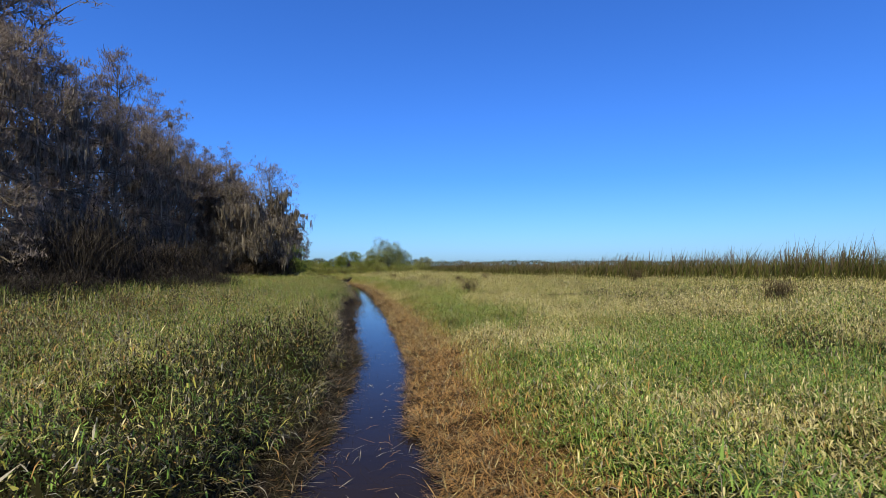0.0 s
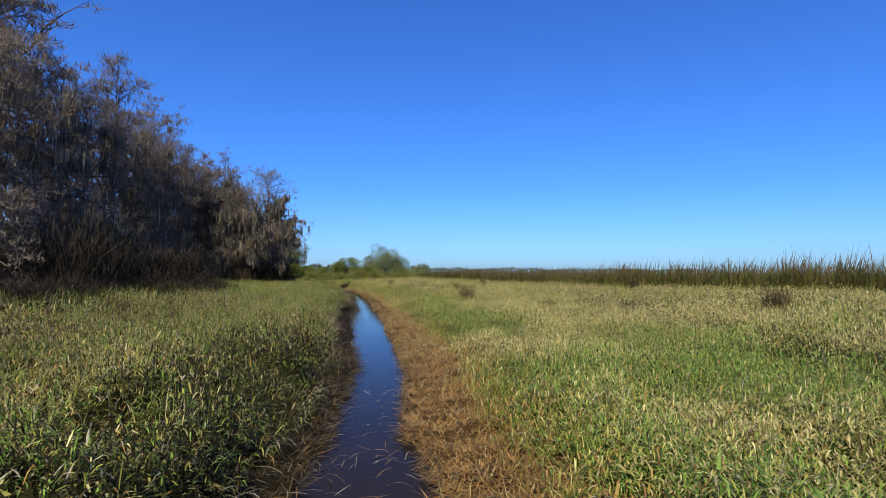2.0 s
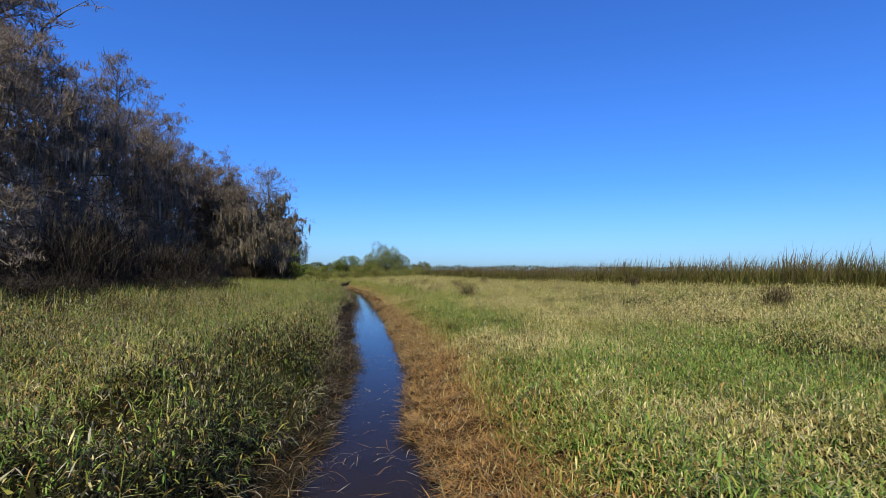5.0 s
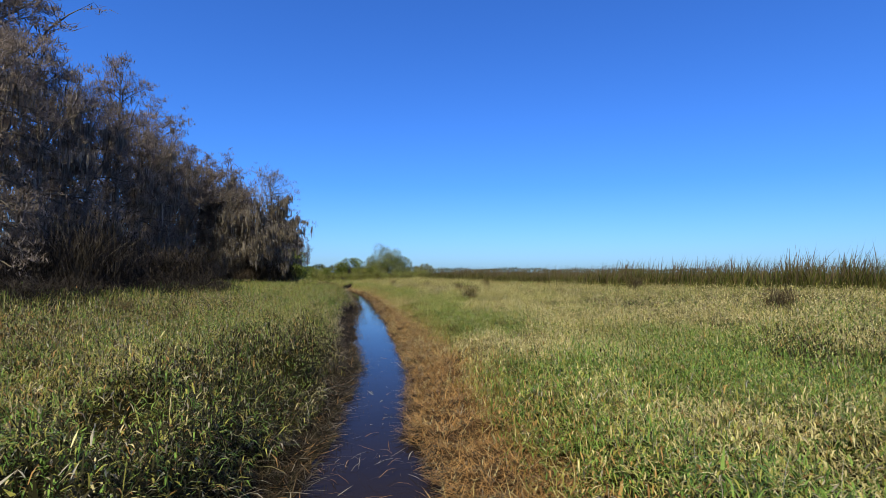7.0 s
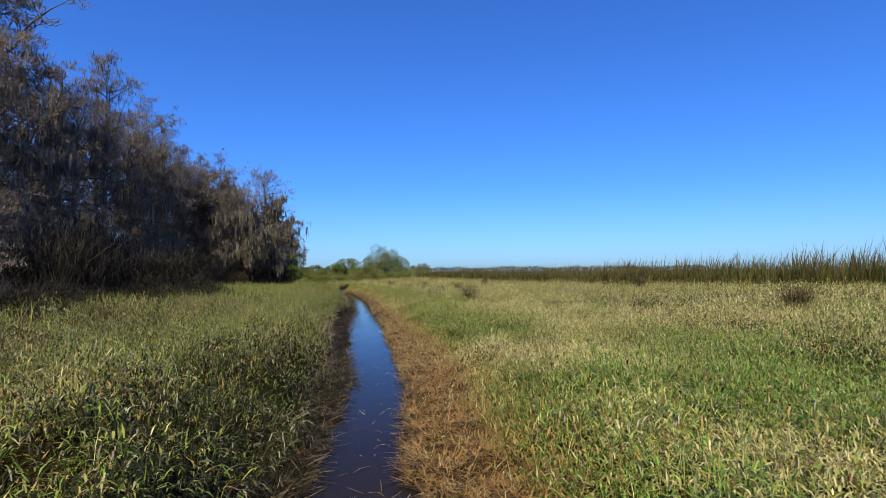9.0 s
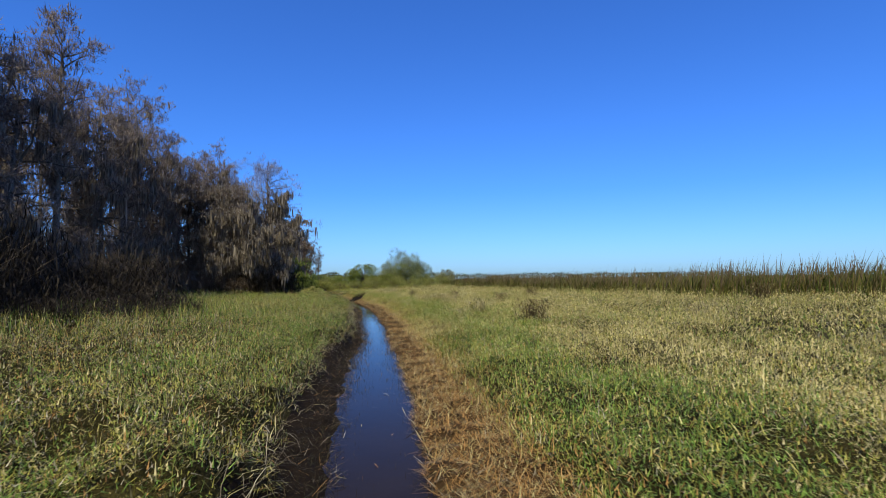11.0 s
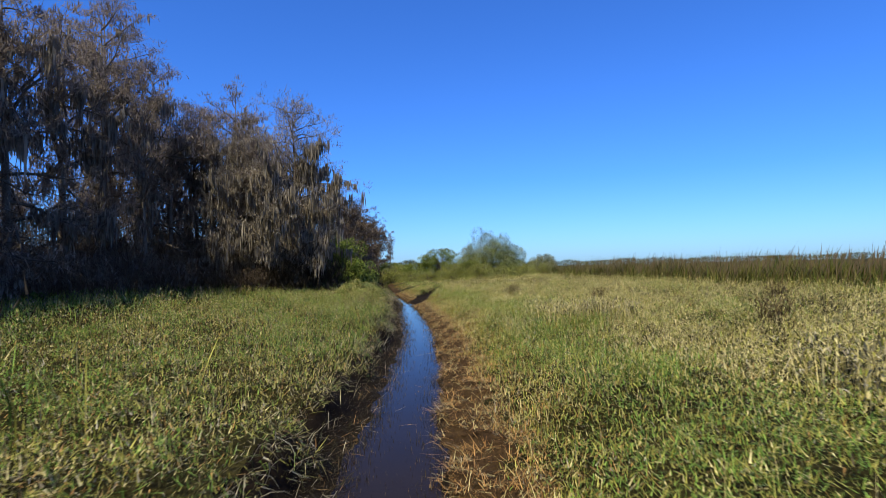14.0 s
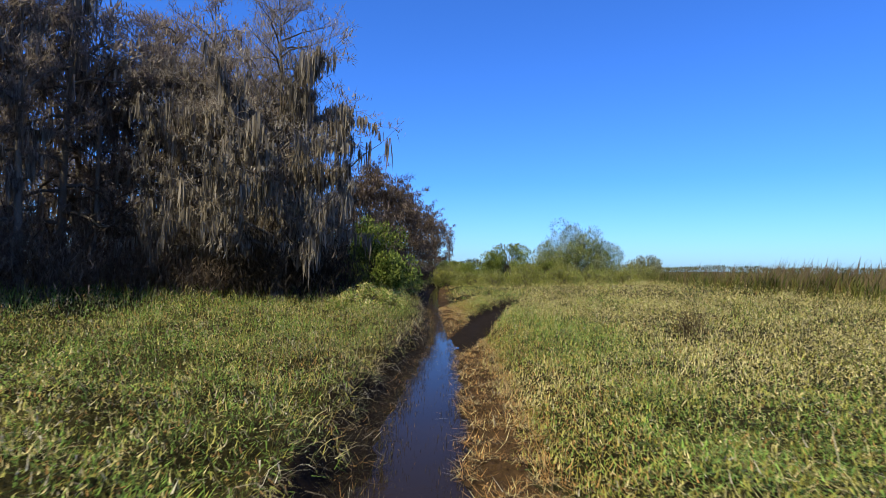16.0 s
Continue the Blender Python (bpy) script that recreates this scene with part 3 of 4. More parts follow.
def mud_clods():
    """Lumps of wet peat thrown up along the sunny shoulder."""
    g = np.random.default_rng(23)
    n = 6000
    y = g.uniform(13, 80, n)
    u = half_width(y) + g.uniform(0.0, 0.66, n)
    x = u + trail_x(y)
    x, y = x[side_run(x, y) > 0.55], y[side_run(x, y) > 0.55]
    n = len(y)
    z = np.maximum(ground_z(x, y), 0.0)
    r = g.uniform(0.018, 0.055, n)
    ball = np.array([(1, 0, 0), (0.5, 0.87, 0), (-0.5, 0.87, 0), (-1, 0, 0), (-0.5, -0.87, 0), (0.5, -0.87, 0), (0.35, 0.3, 0.62), (-0.4, 0.25, 0.55), (0.05, -0.45, 0.6)])
    faces = np.array([(0, 1, 6), (1, 2, 6), (2, 7, 6), (2, 3, 7), (3, 4, 7), (4, 8, 7), (4, 5, 8), (5, 0, 8), (0, 6, 8), (6, 7, 8)])
    a = g.uniform(0, 6.3, n)
    v = ball[None] * g.uniform(0.65, 1.35, (n, 9, 1)) * np.stack([r * g.uniform(0.9, 1.6, n), r, r * 1.2], 1)[:, None]
    co = np.stack([v[..., 0] * np.cos(a)[:, None] - v[..., 1] * np.sin(a)[:, None] + x[:, None], v[..., 0] * np.sin(a)[:, None] + v[..., 1] * np.cos(a)[:, None] + y[:, None], v[..., 2] + z[:, None] - 0.012], -1)
    f = (faces[None] + (np.arange(n) * 9)[:, None, None]).reshape(-1, 3)
    me = bpy.data.meshes.new("mud_clods")
    me.from_pydata(co.reshape(-1, 3).tolist(), [], f.tolist())
    me.materials.append(CLOD)
    me.update()
    tagged(new("mud_clods", me), "dark brown clods of wet peat along the water", "mud", kind="stuff")


trampled_straw()
mud_clods()


# ---- trees ----
def part(name, me, parent, label="", kind=""):
    ob = new(name, me)
    ob.parent = parent
    return tagged(ob, label, kind=kind)


def tubes(name, runs, mat):
    """Tapered limbs as one mesh; each run is points, radii, sides."""
    V, F = [], []
    for pts, rad, k in runs:
        start = len(V)
        for i, p in enumerate(pts):
            d = (pts[min(i + 1, len(pts) - 1)] - pts[max(i - 1, 0)]).normalized()
            a = d.orthogonal().normalized()
            b = d.cross(a)
            for j in range(k):
                t = 2 * math.pi * j / k
                V.append(p + (a * math.cos(t) + b * math.sin(t)) * rad[i])
        for i in range(len(pts) - 1):
            for j in range(k):
                q, r = start + i * k, start + (i + 1) * k
                F.append((q + j, q + (j + 1) % k, r + (j + 1) % k, r + j))
    me = bpy.data.meshes.new(name)
    me.from_pydata(V, [], F)
    me.materials.append(mat)
    me.polygons.foreach_set("use_smooth", np.ones(len(F), bool))
    me.update()
    return me


def cypress(seed, height, low, spread, shape, limbs, subs, twigs, moss, twig_mat, name="bald_cypress", label="", lean=0.0, droop=0.1, twig_size=1.0, moss_top=0.85, bare_top=1.1, rise=0.0, split=True, forks=4, inside=850):
    """A winter cypress: swollen trunk, limbs that spread, fine twigs, moss that hangs. shape(f): reach of limbs at the relative height f."""
    r = random.Random(seed)
    g = np.random.default_rng(seed)
    ob = new(name)
    R = 0.011 * height + 0.06
    pts, rad = [], []
    wob = Vector((r.uniform(-1, 1), r.uniform(-1, 1), 0)) * 0.25
    for i in range(12):
        f = i / 11
        pts.append(Vector((math.sin(f * 4 + seed) * wob.x + lean * f, math.cos(f * 3 + seed) * wob.y, f * height - 0.2)))
        rad.append(R * ((1 - f) ** 0.9 + 0.05) * (1 + 1.1 * math.exp(-f * 22)))
    runs, tw_p, tw_d, ms, core = [], [], [], [], []
    owner, boughs = [], {}
    thin = []

    def on_trunk(f):
        i = min(int(f * 11), 10)
        return pts[i].lerp(pts[i + 1], f * 11 - i)

    for i in range(limbs + forks):
        fork, mossy = i >= limbs, r.random() < (0.85 if moss > 3 else 0.5)
        f = r.uniform(0.45, 0.72) if fork else low + (0.985 - low) * ((i + r.random()) / limbs)
        start, az = on_trunk(f), i * 2.4 + r.uniform(-0.6, 0.6)
        reach = height * r.uniform(0.28, 0.40) * (1.1 - 0.4 * f) * 1.05 if fork else max(0.5, spread * shape(f) * r.uniform(0.5, 1.2))
        up = r.uniform(1.4, 2.2) if fork else r.uniform(0.15, 0.6) + rise + 0.9 * max(0, f - 0.6)
        p, path, rr = start, [start], [R * (0.62 if fork else 0.5) * (1 - f * 0.75) + 0.015]
        d = Vector((math.cos(az), math.sin(az), up)).normalized()
        for s in range(5):
            bend = 0.05 if fork else (-droop * 1.6 if s < 3 else droop * 1.4)
            d = (d + Vector((r.uniform(-0.36, 0.36), r.uniform(-0.36, 0.36), r.uniform(-0.2, 0.2) + bend))).normalized()
            p = p + d * reach / 5
            path.append(p)
            rr.append(rr[0] * (1 - (s + 1) / 5.6))
        core += [path[k].lerp(path[k + 1], e) for k in range(4) for e in (0.2, 0.7)] if f < bare_top else path[:2]
        if split:
            boughs[i] = part("limb", tubes("limb", [(path, rr, 5)], BRANCH), ob)
        else:
            runs.append((path, rr, 4))
        for s in range(subs + 3 * fork):
            k = r.uniform(0.25, 1.0) * 5
            j = min(int(k), 4)
            q = path[j].lerp(path[j + 1], k - j)
            e = Vector((r.gauss(0, 1), r.gauss(0, 1), r.gauss(0.35, 0.6))).normalized()
            e = (e + (path[j + 1] - path[j]).normalized() * 0.7).normalized()
            ln = min(reach, spread * 0.9) * r.uniform(0.2, 0.5)
            m2 = q + e * ln + Vector((0, 0, r.uniform(-0.15, 0.2) * ln))
            runs.append(([q, m2], [rr[j] * 0.42, 0.008], 3))
            knots = [q.lerp(m2, r.uniform(0.35, 1.1)) + Vector((r.gauss(0, 0.2), r.gauss(0, 0.2), r.gauss(0, 0.15))) for t in range(3)]
            for t in range(twigs):
                sp = 0.155 * twig_size ** 0.7
                at = knots[t % 3] + Vector((r.gauss(0, sp), r.gauss(0, sp), r.gauss(0, sp * 0.6)))
                tw_p.append(at), tw_d.append(e), thin.append(1.0 if f < bare_top else 0.5)
            for t in range(math.ceil(moss)):
                if f < moss_top and mossy and not fork and r.random() < moss:
                    ms.append(q.lerp(m2, r.uniform(0, 0.6))), owner.append(i)
        for t in range(math.ceil(moss * 2)):
            if f < moss_top and mossy and not fork:
                k = r.uniform(0.3, 3.6)
                ms.append(path[int(k)].lerp(path[int(k) + 1], k - int(k))), owner.append(i)
    part("trunk", tubes("trunk", [(pts, rad, 8)], BARK), ob)
    if runs:
        part("branchwork", tubes("branchwork", runs, BRANCH), ob, kind="stuff")
    n, thin = len(tw_p), np.array(thin)
    d = np.array(tw_d) + g.normal(0, 0.75, (n, 3))
    d /= np.linalg.norm(d, axis=1, keepdims=True)
    me = strips("crown", np.array(tw_p), np.arctan2(d[:, 1], d[:, 0]), np.arccos(np.clip(d[:, 2], -1, 1)), g.uniform(0.2, 0.55, n) * twig_size, g.uniform(0.07, 0.17, n) * twig_size * thin,
                g.uniform(-0.4, 0.8, n), [twig_mat], segs=1)
    part("crown", me, ob, "haze of fine brown twigs", "stuff")
    inner = np.array(core)[g.integers(0, len(core), inside)] + g.normal(0, 1, (inside, 3)) * np.array([0.55, 0.55, 0.45])
    me = strips("inner_crown", inner, g.uniform(0, 6.3, inside), np.where(g.uniform(0, 1, inside) < 0.3, g.normal(math.pi, 0.35, inside), g.uniform(0.2, 2.6, inside)), g.uniform(0.35, 1.1, inside) * twig_size ** 0.4,
                g.uniform(0.07, 0.20, inside) * twig_size ** 0.4, g.normal(0, 0.4, inside), [WARMED_INNER_TWIG, twig_mat], g.choice(2, inside, p=[0.5, 0.5]), segs=1)
    part("inner_crown", me, ob, "dense twigs inside the crown, half of them coloured warmer against the shade", "stuff")
    kept = [(q, i) for q, i in zip(ms, owner) if r.random() < (0.45 if q.z > 0.2 * height else 0.2)]
    for bough in sorted({i for _, i in kept}) if split else [None]:
        spots = [q for q, i in kept if bough in (None, i)]
        if not spots:
            continue
        n = 10 * len(spots)
        wide = np.repeat(g.uniform(0.05, 0.17, n // 10), 10)[:, None]
        p = np.repeat(np.array(spots), 10, 0) + g.normal(0, 1, (n, 3)) * wide * np.array([1, 1, 0.7])
        ln = np.minimum(np.repeat(g.gamma(2.0, 0.42, n // 10), 10) * g.uniform(0.3, 1.0, n) + 0.2, np.maximum(p[:, 2] - 0.8, 0.2))
        me = strips("hanging_moss", p, g.uniform(0, 6.3, n), np.full(n, math.pi) + g.normal(0, 0.08, n), ln, g.uniform(0.06, 0.16, n), g.normal(0, 0.3, n), [MOSS], segs=2)
        part("hanging_moss", me, boughs[bough] if split else ob, "grey strands of hanging moss", "stuff")
    return tagged(ob, label, "tree")


def full(f):
    return 0.55 + 0.45 * math.sin(min(1, (1 - f) * 1.5 + 0.05) * math.pi / 2) if f < 0.9 else 0.45


def flat_top(f):
    return 0.35 + 0.65 * max(0, min(1, (f - 0.35) / 0.45)) if f < 0.92 else 0.8


def dome(f):
    return 0.75 + 0.7 * f if f < 0.35 else max(0.34, math.sqrt(max(0.05, 1 - ((f - 0.35) / 0.70) ** 2)))


def round_top(f):
    return math.sqrt(max(0.06, 1 - ((f - 0.55) / 0.5) ** 2))


EDGE = "brown winter cypress hung with grey moss at the marsh edge"
TALL = "tall bare cypress with a flat crown and hanging moss"
full_a = cypress(1, 17, 0.10, 4.6, full, 32, 9, 28, 2.2, TWIG, label=EDGE, droop=0.16)
full_b = cypress(2, 17, 0.11, 4.3, full, 30, 9, 28, 2.2, TWIG, label=EDGE, droop=0.18)
tall_a = cypress(3, 22, 0.22, 3.9, flat_top, 28, 9, 27, 2.0, TWIG, label=TALL, droop=0.06, rise=0.2, forks=5, moss_top=0.9)
tall_b = cypress(4, 22, 0.18, 3.8, flat_top, 28, 9, 27, 2.0, TWIG, label=TALL, droop=0.08, rise=0.1, forks=5, moss_top=0.9)
lone = cypress(5, 21.3, 0.42, 3.3, flat_top, 26, 9, 26, 0.6, TWIG, label="slender bare cypress that rises above its neighbours", droop=0.0, moss_top=0.7, rise=0.5, forks=4, inside=700)
grey = cypress(6, 18, 0.13, 6.2, dome, 50, 11, 22, 6.5, TWIG_GREY, label="bare grey cypress draped in moss at the corner of the woods", droop=0.12, moss_top=0.74, bare_top=0.66, rise=0.25, forks=6, inside=2900)
rusty = cypress(7, 12, 0.08, 4.4, round_top, 26, 8, 50, 0, TWIG_RUST, label="brown round-crowned cypress farther along the trail", twig_size=1.2, forks=3, inside=1800)
back_a = cypress(8, 17, 0.08, 5.2, full, 18, 6, 15, 0.8, TWIG, label="brown cypress deeper in the swamp woods", twig_size=2.0, split=False, forks=2, inside=560)
back_b = cypress(9, 17, 0.12, 5.0, flat_top, 18, 6, 15, 0.8, TWIG, label="brown cypress deeper in the swamp woods", twig_size=2.0, split=False, forks=3, inside=560)
BASE_H = {full_a: 17, full_b: 17, tall_a: 22, tall_b: 22, lone: 21.3, grey: 18, rusty: 12, back_a: 17, back_b: 17}
placed = set()


def plant(kind, x, y, h, turn, group, wide=1.0):
    s = h / BASE_H[kind]
    z = 0.35
    if kind in placed:
        ob = copy_thing(kind, pose(x, y, z, 0, 0, turn))
    else:
        ob, _ = kind, placed.add(kind)
        ob.matrix_basis = pose(x, y, z, 0, 0, turn)
    ob.scale = (s * wide, s * wide, s)
    return tagged(ob, group=group)


G1 = "cypresses along the edge of the woods"
for kind, x, y, h, turn, wide in [
    (lone, -22.2, 54.0, 21.0, 20, 1.0), (tall_a, -25.0, 74.0, 22.0, 0, 1.0), (tall_b, -28.0, 79.0, 24.6, 50, 1.0), (full_a, -23.6, 78.2, 19.4, 10, 0.9),
    (tall_a, -31.0, 119.0, 26.0, 130, 1.1), (grey, -11.9, 78.8, 16.0, 0, 0.96), (full_b, -22.5, 42.0, 18.4, 70, 1.0), (full_a, -23.2, 46.5, 17.2, 150, 1.0),
    (full_b, -22.0, 36.0, 16.8, 200, 1.0), (lone, -25.4, 41.0, 24.0, 250, 1.45), (full_a, -23.4, 51.0, 17.0, 40, 1.0), (full_b, -24.0, 64.0, 19.6, 90, 1.0),
    (full_a, -18.4, 90.0, 15.2, 260, 1.0), (full_b, -17.0, 84.5, 14.0, 300, 1.0), (full_a, -20.2, 82.0, 16.5, 340, 1.0), (full_b, -24.2, 69.2, 18.0, 15, 1.0),
    (full_a, -25.2, 59.5, 18.0, 220, 1.0), (full_b, -19.6, 86.5, 14.6, 130, 1.0), (full_a, -21.0, 32.5, 15.5, 100, 1.0), (full_b, -15.0, 88.5, 11.0, 350, 1.0),
    (tall_a, -27.5, 57.0, 19.0, 280, 1.0), (tall_b, -21.5, 73.5, 16.0, 330, 0.9), (grey, -17.0, 79.6, 13.4, 190, 0.85),
    (tall_a, -27.0, 48.0, 19.5, 75, 1.0), (full_b, -15.6, 81.0, 14.2, 140, 0.9),
    (full_b, -23.0, 61.5, 17.0, 310, 1.0), (tall_b, -19.0, 84.0, 18.6, 200, 0.95), (tall_a, -19.4, 89.6, 18.2, 250, 1.0), (full_b, -22.4, 83.6, 17.4, 25, 1.0), (full_a, -25.6, 88.5, 18.6, 115, 1.0), (full_b, -22.0, 93.0, 16.0, 275, 1.0)]:
    plant(kind, x, y, h, turn, G1, wide)
for i, (x, y, h) in enumerate([(-14.2, 99, 10.5), (-14.6, 106, 11.5), (-15, 114, 12.2), (-15.2, 123, 12), (-16, 133, 12), (-16.6, 145, 12), (-17.5, 160, 12.5), (-19, 178, 13)]):
    plant(rusty, x, y, h, 67 * i, "cypresses along the far trail")
plant(lone, -12.9, 158.0, 9.5, 140, "cypresses along the far trail")
_r = random.Random(5)
for i in range(50):
    y = 34 + i * 2.45 + _r.uniform(-1, 1)
    x = float(wood_edge(y)) - _r.uniform(5, 26)
    if y < 60:
        x = min(x, -27 - _r.uniform(0, 12))
    plant(back_a if i % 2 else back_b, x, y, _r.uniform(13, 17.5) if y < 95 else _r.uniform(10, 13), _r.uniform(0, 360), "cypresses deeper in the woods")
for i in range(20):
    plant(back_a if i % 2 else back_b, -38 - _r.uniform(0, 14), 62 + i * 3.0 + _r.uniform(-1, 1), _r.uniform(12, 15.5), _r.uniform(0, 360), "cypresses deeper in the woods")


# ---- shrubs ----
def shrub(seed, radius, height, stems, leaves, size, mats, name, label, category="shrub", bare=False):
    """Stems that fan out from the base, and a crown of small leaves or twigs in uneven clumps."""
    r, g = random.Random(seed), np.random.default_rng(seed)
    ob = new(name)
    runs, tips = [], []
    for i in range(stems):
        az, out = r.uniform(0, 6.28), r.uniform(0.2, 0.95) * radius
        h = height * math.sqrt(max(0.15, 1 - (out / radius) ** 2 * 0.8)) * r.uniform(0.75, 1.0)
        a = Vector((r.uniform(-0.3, 0.3), r.uniform(-0.3, 0.3), -0.1))
        c = Vector((math.cos(az) * out, math.sin(az) * out, h))
        b = a.lerp(c, 0.5) + Vector((r.uniform(-0.3, 0.3), r.uniform(-0.3, 0.3), 0.15 * height))
        runs.append(([a, a.lerp(b, 0.6), b, c], [0.016, 0.013, 0.010, 0.004] if bare else [0.05, 0.04, 0.03, 0.008], 3 if bare else 4))
        tips += [(b, 0.35), (c, 0.28), (b.lerp(c, 0.5), 0.33), (Vector((c.x, c.y, c.z * 0.3)), 0.36), (Vector((c.x, c.y, c.z * 0.6)), 0.33)]
    if not bare:
        runs = [([q * 0.8 for q in pts], rad, k) for pts, rad, k in runs]
    part("stemwork", tubes("stemwork", runs, BRANCH), ob, kind="stuff")
    if bare:
        k = g.integers(0, len(tips), leaves)
        c, s = np.array([t[0] for t in tips])[k], np.array([t[1] for t in tips])[k] * radius * 0.55
        d = g.normal(0, 1, (leaves, 3))
        d *= (g.uniform(0, 1, leaves) ** 0.33 * 1.6 / np.linalg.norm(d, axis=1))[:, None]
        p = c * np.array([0.88, 0.88, 0.86]) + d * s[:, None] * np.array([1, 1, 0.8])
    else:
        m = stems * 2
        v = g.normal(0, 1, (m, 3))
        v /= np.linalg.norm(v, axis=1, keepdims=True)
        v[:, 2] = np.abs(v[:, 2])
        c = v * np.array([radius * 1.08, radius * 1.08, height]) * g.uniform(0.50, 0.82, (m, 1))
        s = radius * g.uniform(0.16, 0.26, m)
        k = g.integers(0, m, leaves)
        d = g.normal(0, 1, (leaves, 3))
        d *= (g.uniform(0.35, 1, leaves) ** 0.5 / np.linalg.norm(d, axis=1))[:, None]
        p = c[k] + d * s[k][:, None]
    lean = g.uniform(0.1, 2.8 if bare else 2.2, leaves)
    me = strips("crown", p, g.uniform(0, 6.3, leaves), lean, g.uniform(0.6, 1.4, leaves) * size,
                g.uniform(0.25, 0.5, leaves) * size * (0.4 if bare else 3.4), g.uniform(-0.3, 1.0, leaves), mats, g.integers(0, len(mats), leaves), 1)
    part("crown", me, ob, kind="stuff")
    return tagged(ob, label, category)


def put(ob, x, y, z, turn=0, scale=(1, 1, 1)):
    ob.matrix_basis = pose(x, y, z, 0, 0, turn)
    ob.scale = scale
    return ob


put(shrub(31, 6.0, 8.6, 52, 58000, 0.15, [SHRUB_GREY, SHRUB_LEAF], "willow_bush", "large grey-green rounded willow bush beyond the meadow"), 7.4, 119.5, 0.3, 0, (1.06, 1.06, 1.06))
bush_b = put(shrub(32, 3.0, 5.0, 22, 15000, 0.14, [SHRUB_LEAF], "willow_bush", "bright green small willow beside the larger bush"), -1.0, 117.0, 0.3, 0, (1.3, 1.3, 1.32))
put(shrub(33, 3.0, 3.4, 20, 9000, 0.16, [SHRUB_GREY], "willow_bush", "low sparse grey-green bush at the reed edge"), 16.0, 122.0, 0.3, 0, (1.1, 1.1, 1.35))
for i, (x, y, s) in enumerate([(3.4, 117, 0.8), (-6.5, 122, 0.75), (-11.5, 150, 0.9), (-14, 170, 1.0)]):
    put(copy_thing(bush_b, pose(0, 0, 0)), x, y, 0.3, 70 * i, (s * 1.3, s * 1.3, s))
thicket = shrub(37, 2.6, 2.3, 26, 10000, 0.105, [OLIVE, SHRUB_LEAF, SHRUB_GREY], "low_thicket", "low olive-brown thicket in front of the willows")
for i, (x, y, s) in enumerate([(-4.6, 111, 0.9), (-1.8, 109.5, 0.8), (1.4, 111.5, 1.05), (5.0, 110.5, 0.95), (8.6, 112.0, 1.1), (11.8, 114.0, 1.0), (14.6, 116.5, 1.0), (-8.0, 117.0, 0.9), (-9.5, 126.0, 0.9)]):
    ob = thicket if i == 0 else copy_thing(thicket, pose(0, 0, 0))
    tagged(put(ob, x, y, 0.3, 83 * i, (s * 1.1, s * 1.1, s * (0.95 + 0.2 * (i % 4)))), group="low thicket")
mound = put(shrub(38, 1.5, 1.3, 22, 8000, 0.075, [OLIVE, STRAW, GREEN], "grass_hummock", "tall rounded hummock of light green grass by the trail"), -6.3, 76.0, 0.35, 0, (1.4, 1.4, 0.95))
put(copy_thing(mound, pose(0, 0, 0)), -7.6, 80.5, 0.35, 90, (1.1, 1.1, 0.8))
tagged(bush_b, group="green willows")
green_bush = put(shrub(34, 3.2, 4.6, 24, 15000, 0.18, [SHRUB_LEAF, DARK_LEAF, SHRUB_LEAF], "green_bush", "leafy green bush under the corner cypress"), -10.6, 94.0, 0.3, 0, (1.1, 1.1, 1.45))
put(copy_thing(green_bush, pose(0, 0, 0)), -12.4, 96, 0.3, 120, (1.0, 1.0, 0.8))
lightened_shrub = shrub(39, 2.4, 3.4, 26, 1700, 0.42, [TWIG_LIFTED], "bare_shrub", "bare shrub among the cypress trunks, brown lightened against the shade", bare=True)
brown = shrub(35, 2.4, 3.4, 26, 2000, 0.42, [TWIG_SHADE], "bare_shrub", "dense bare shrub at the foot of the woods, brown darkened as shade", bare=True)
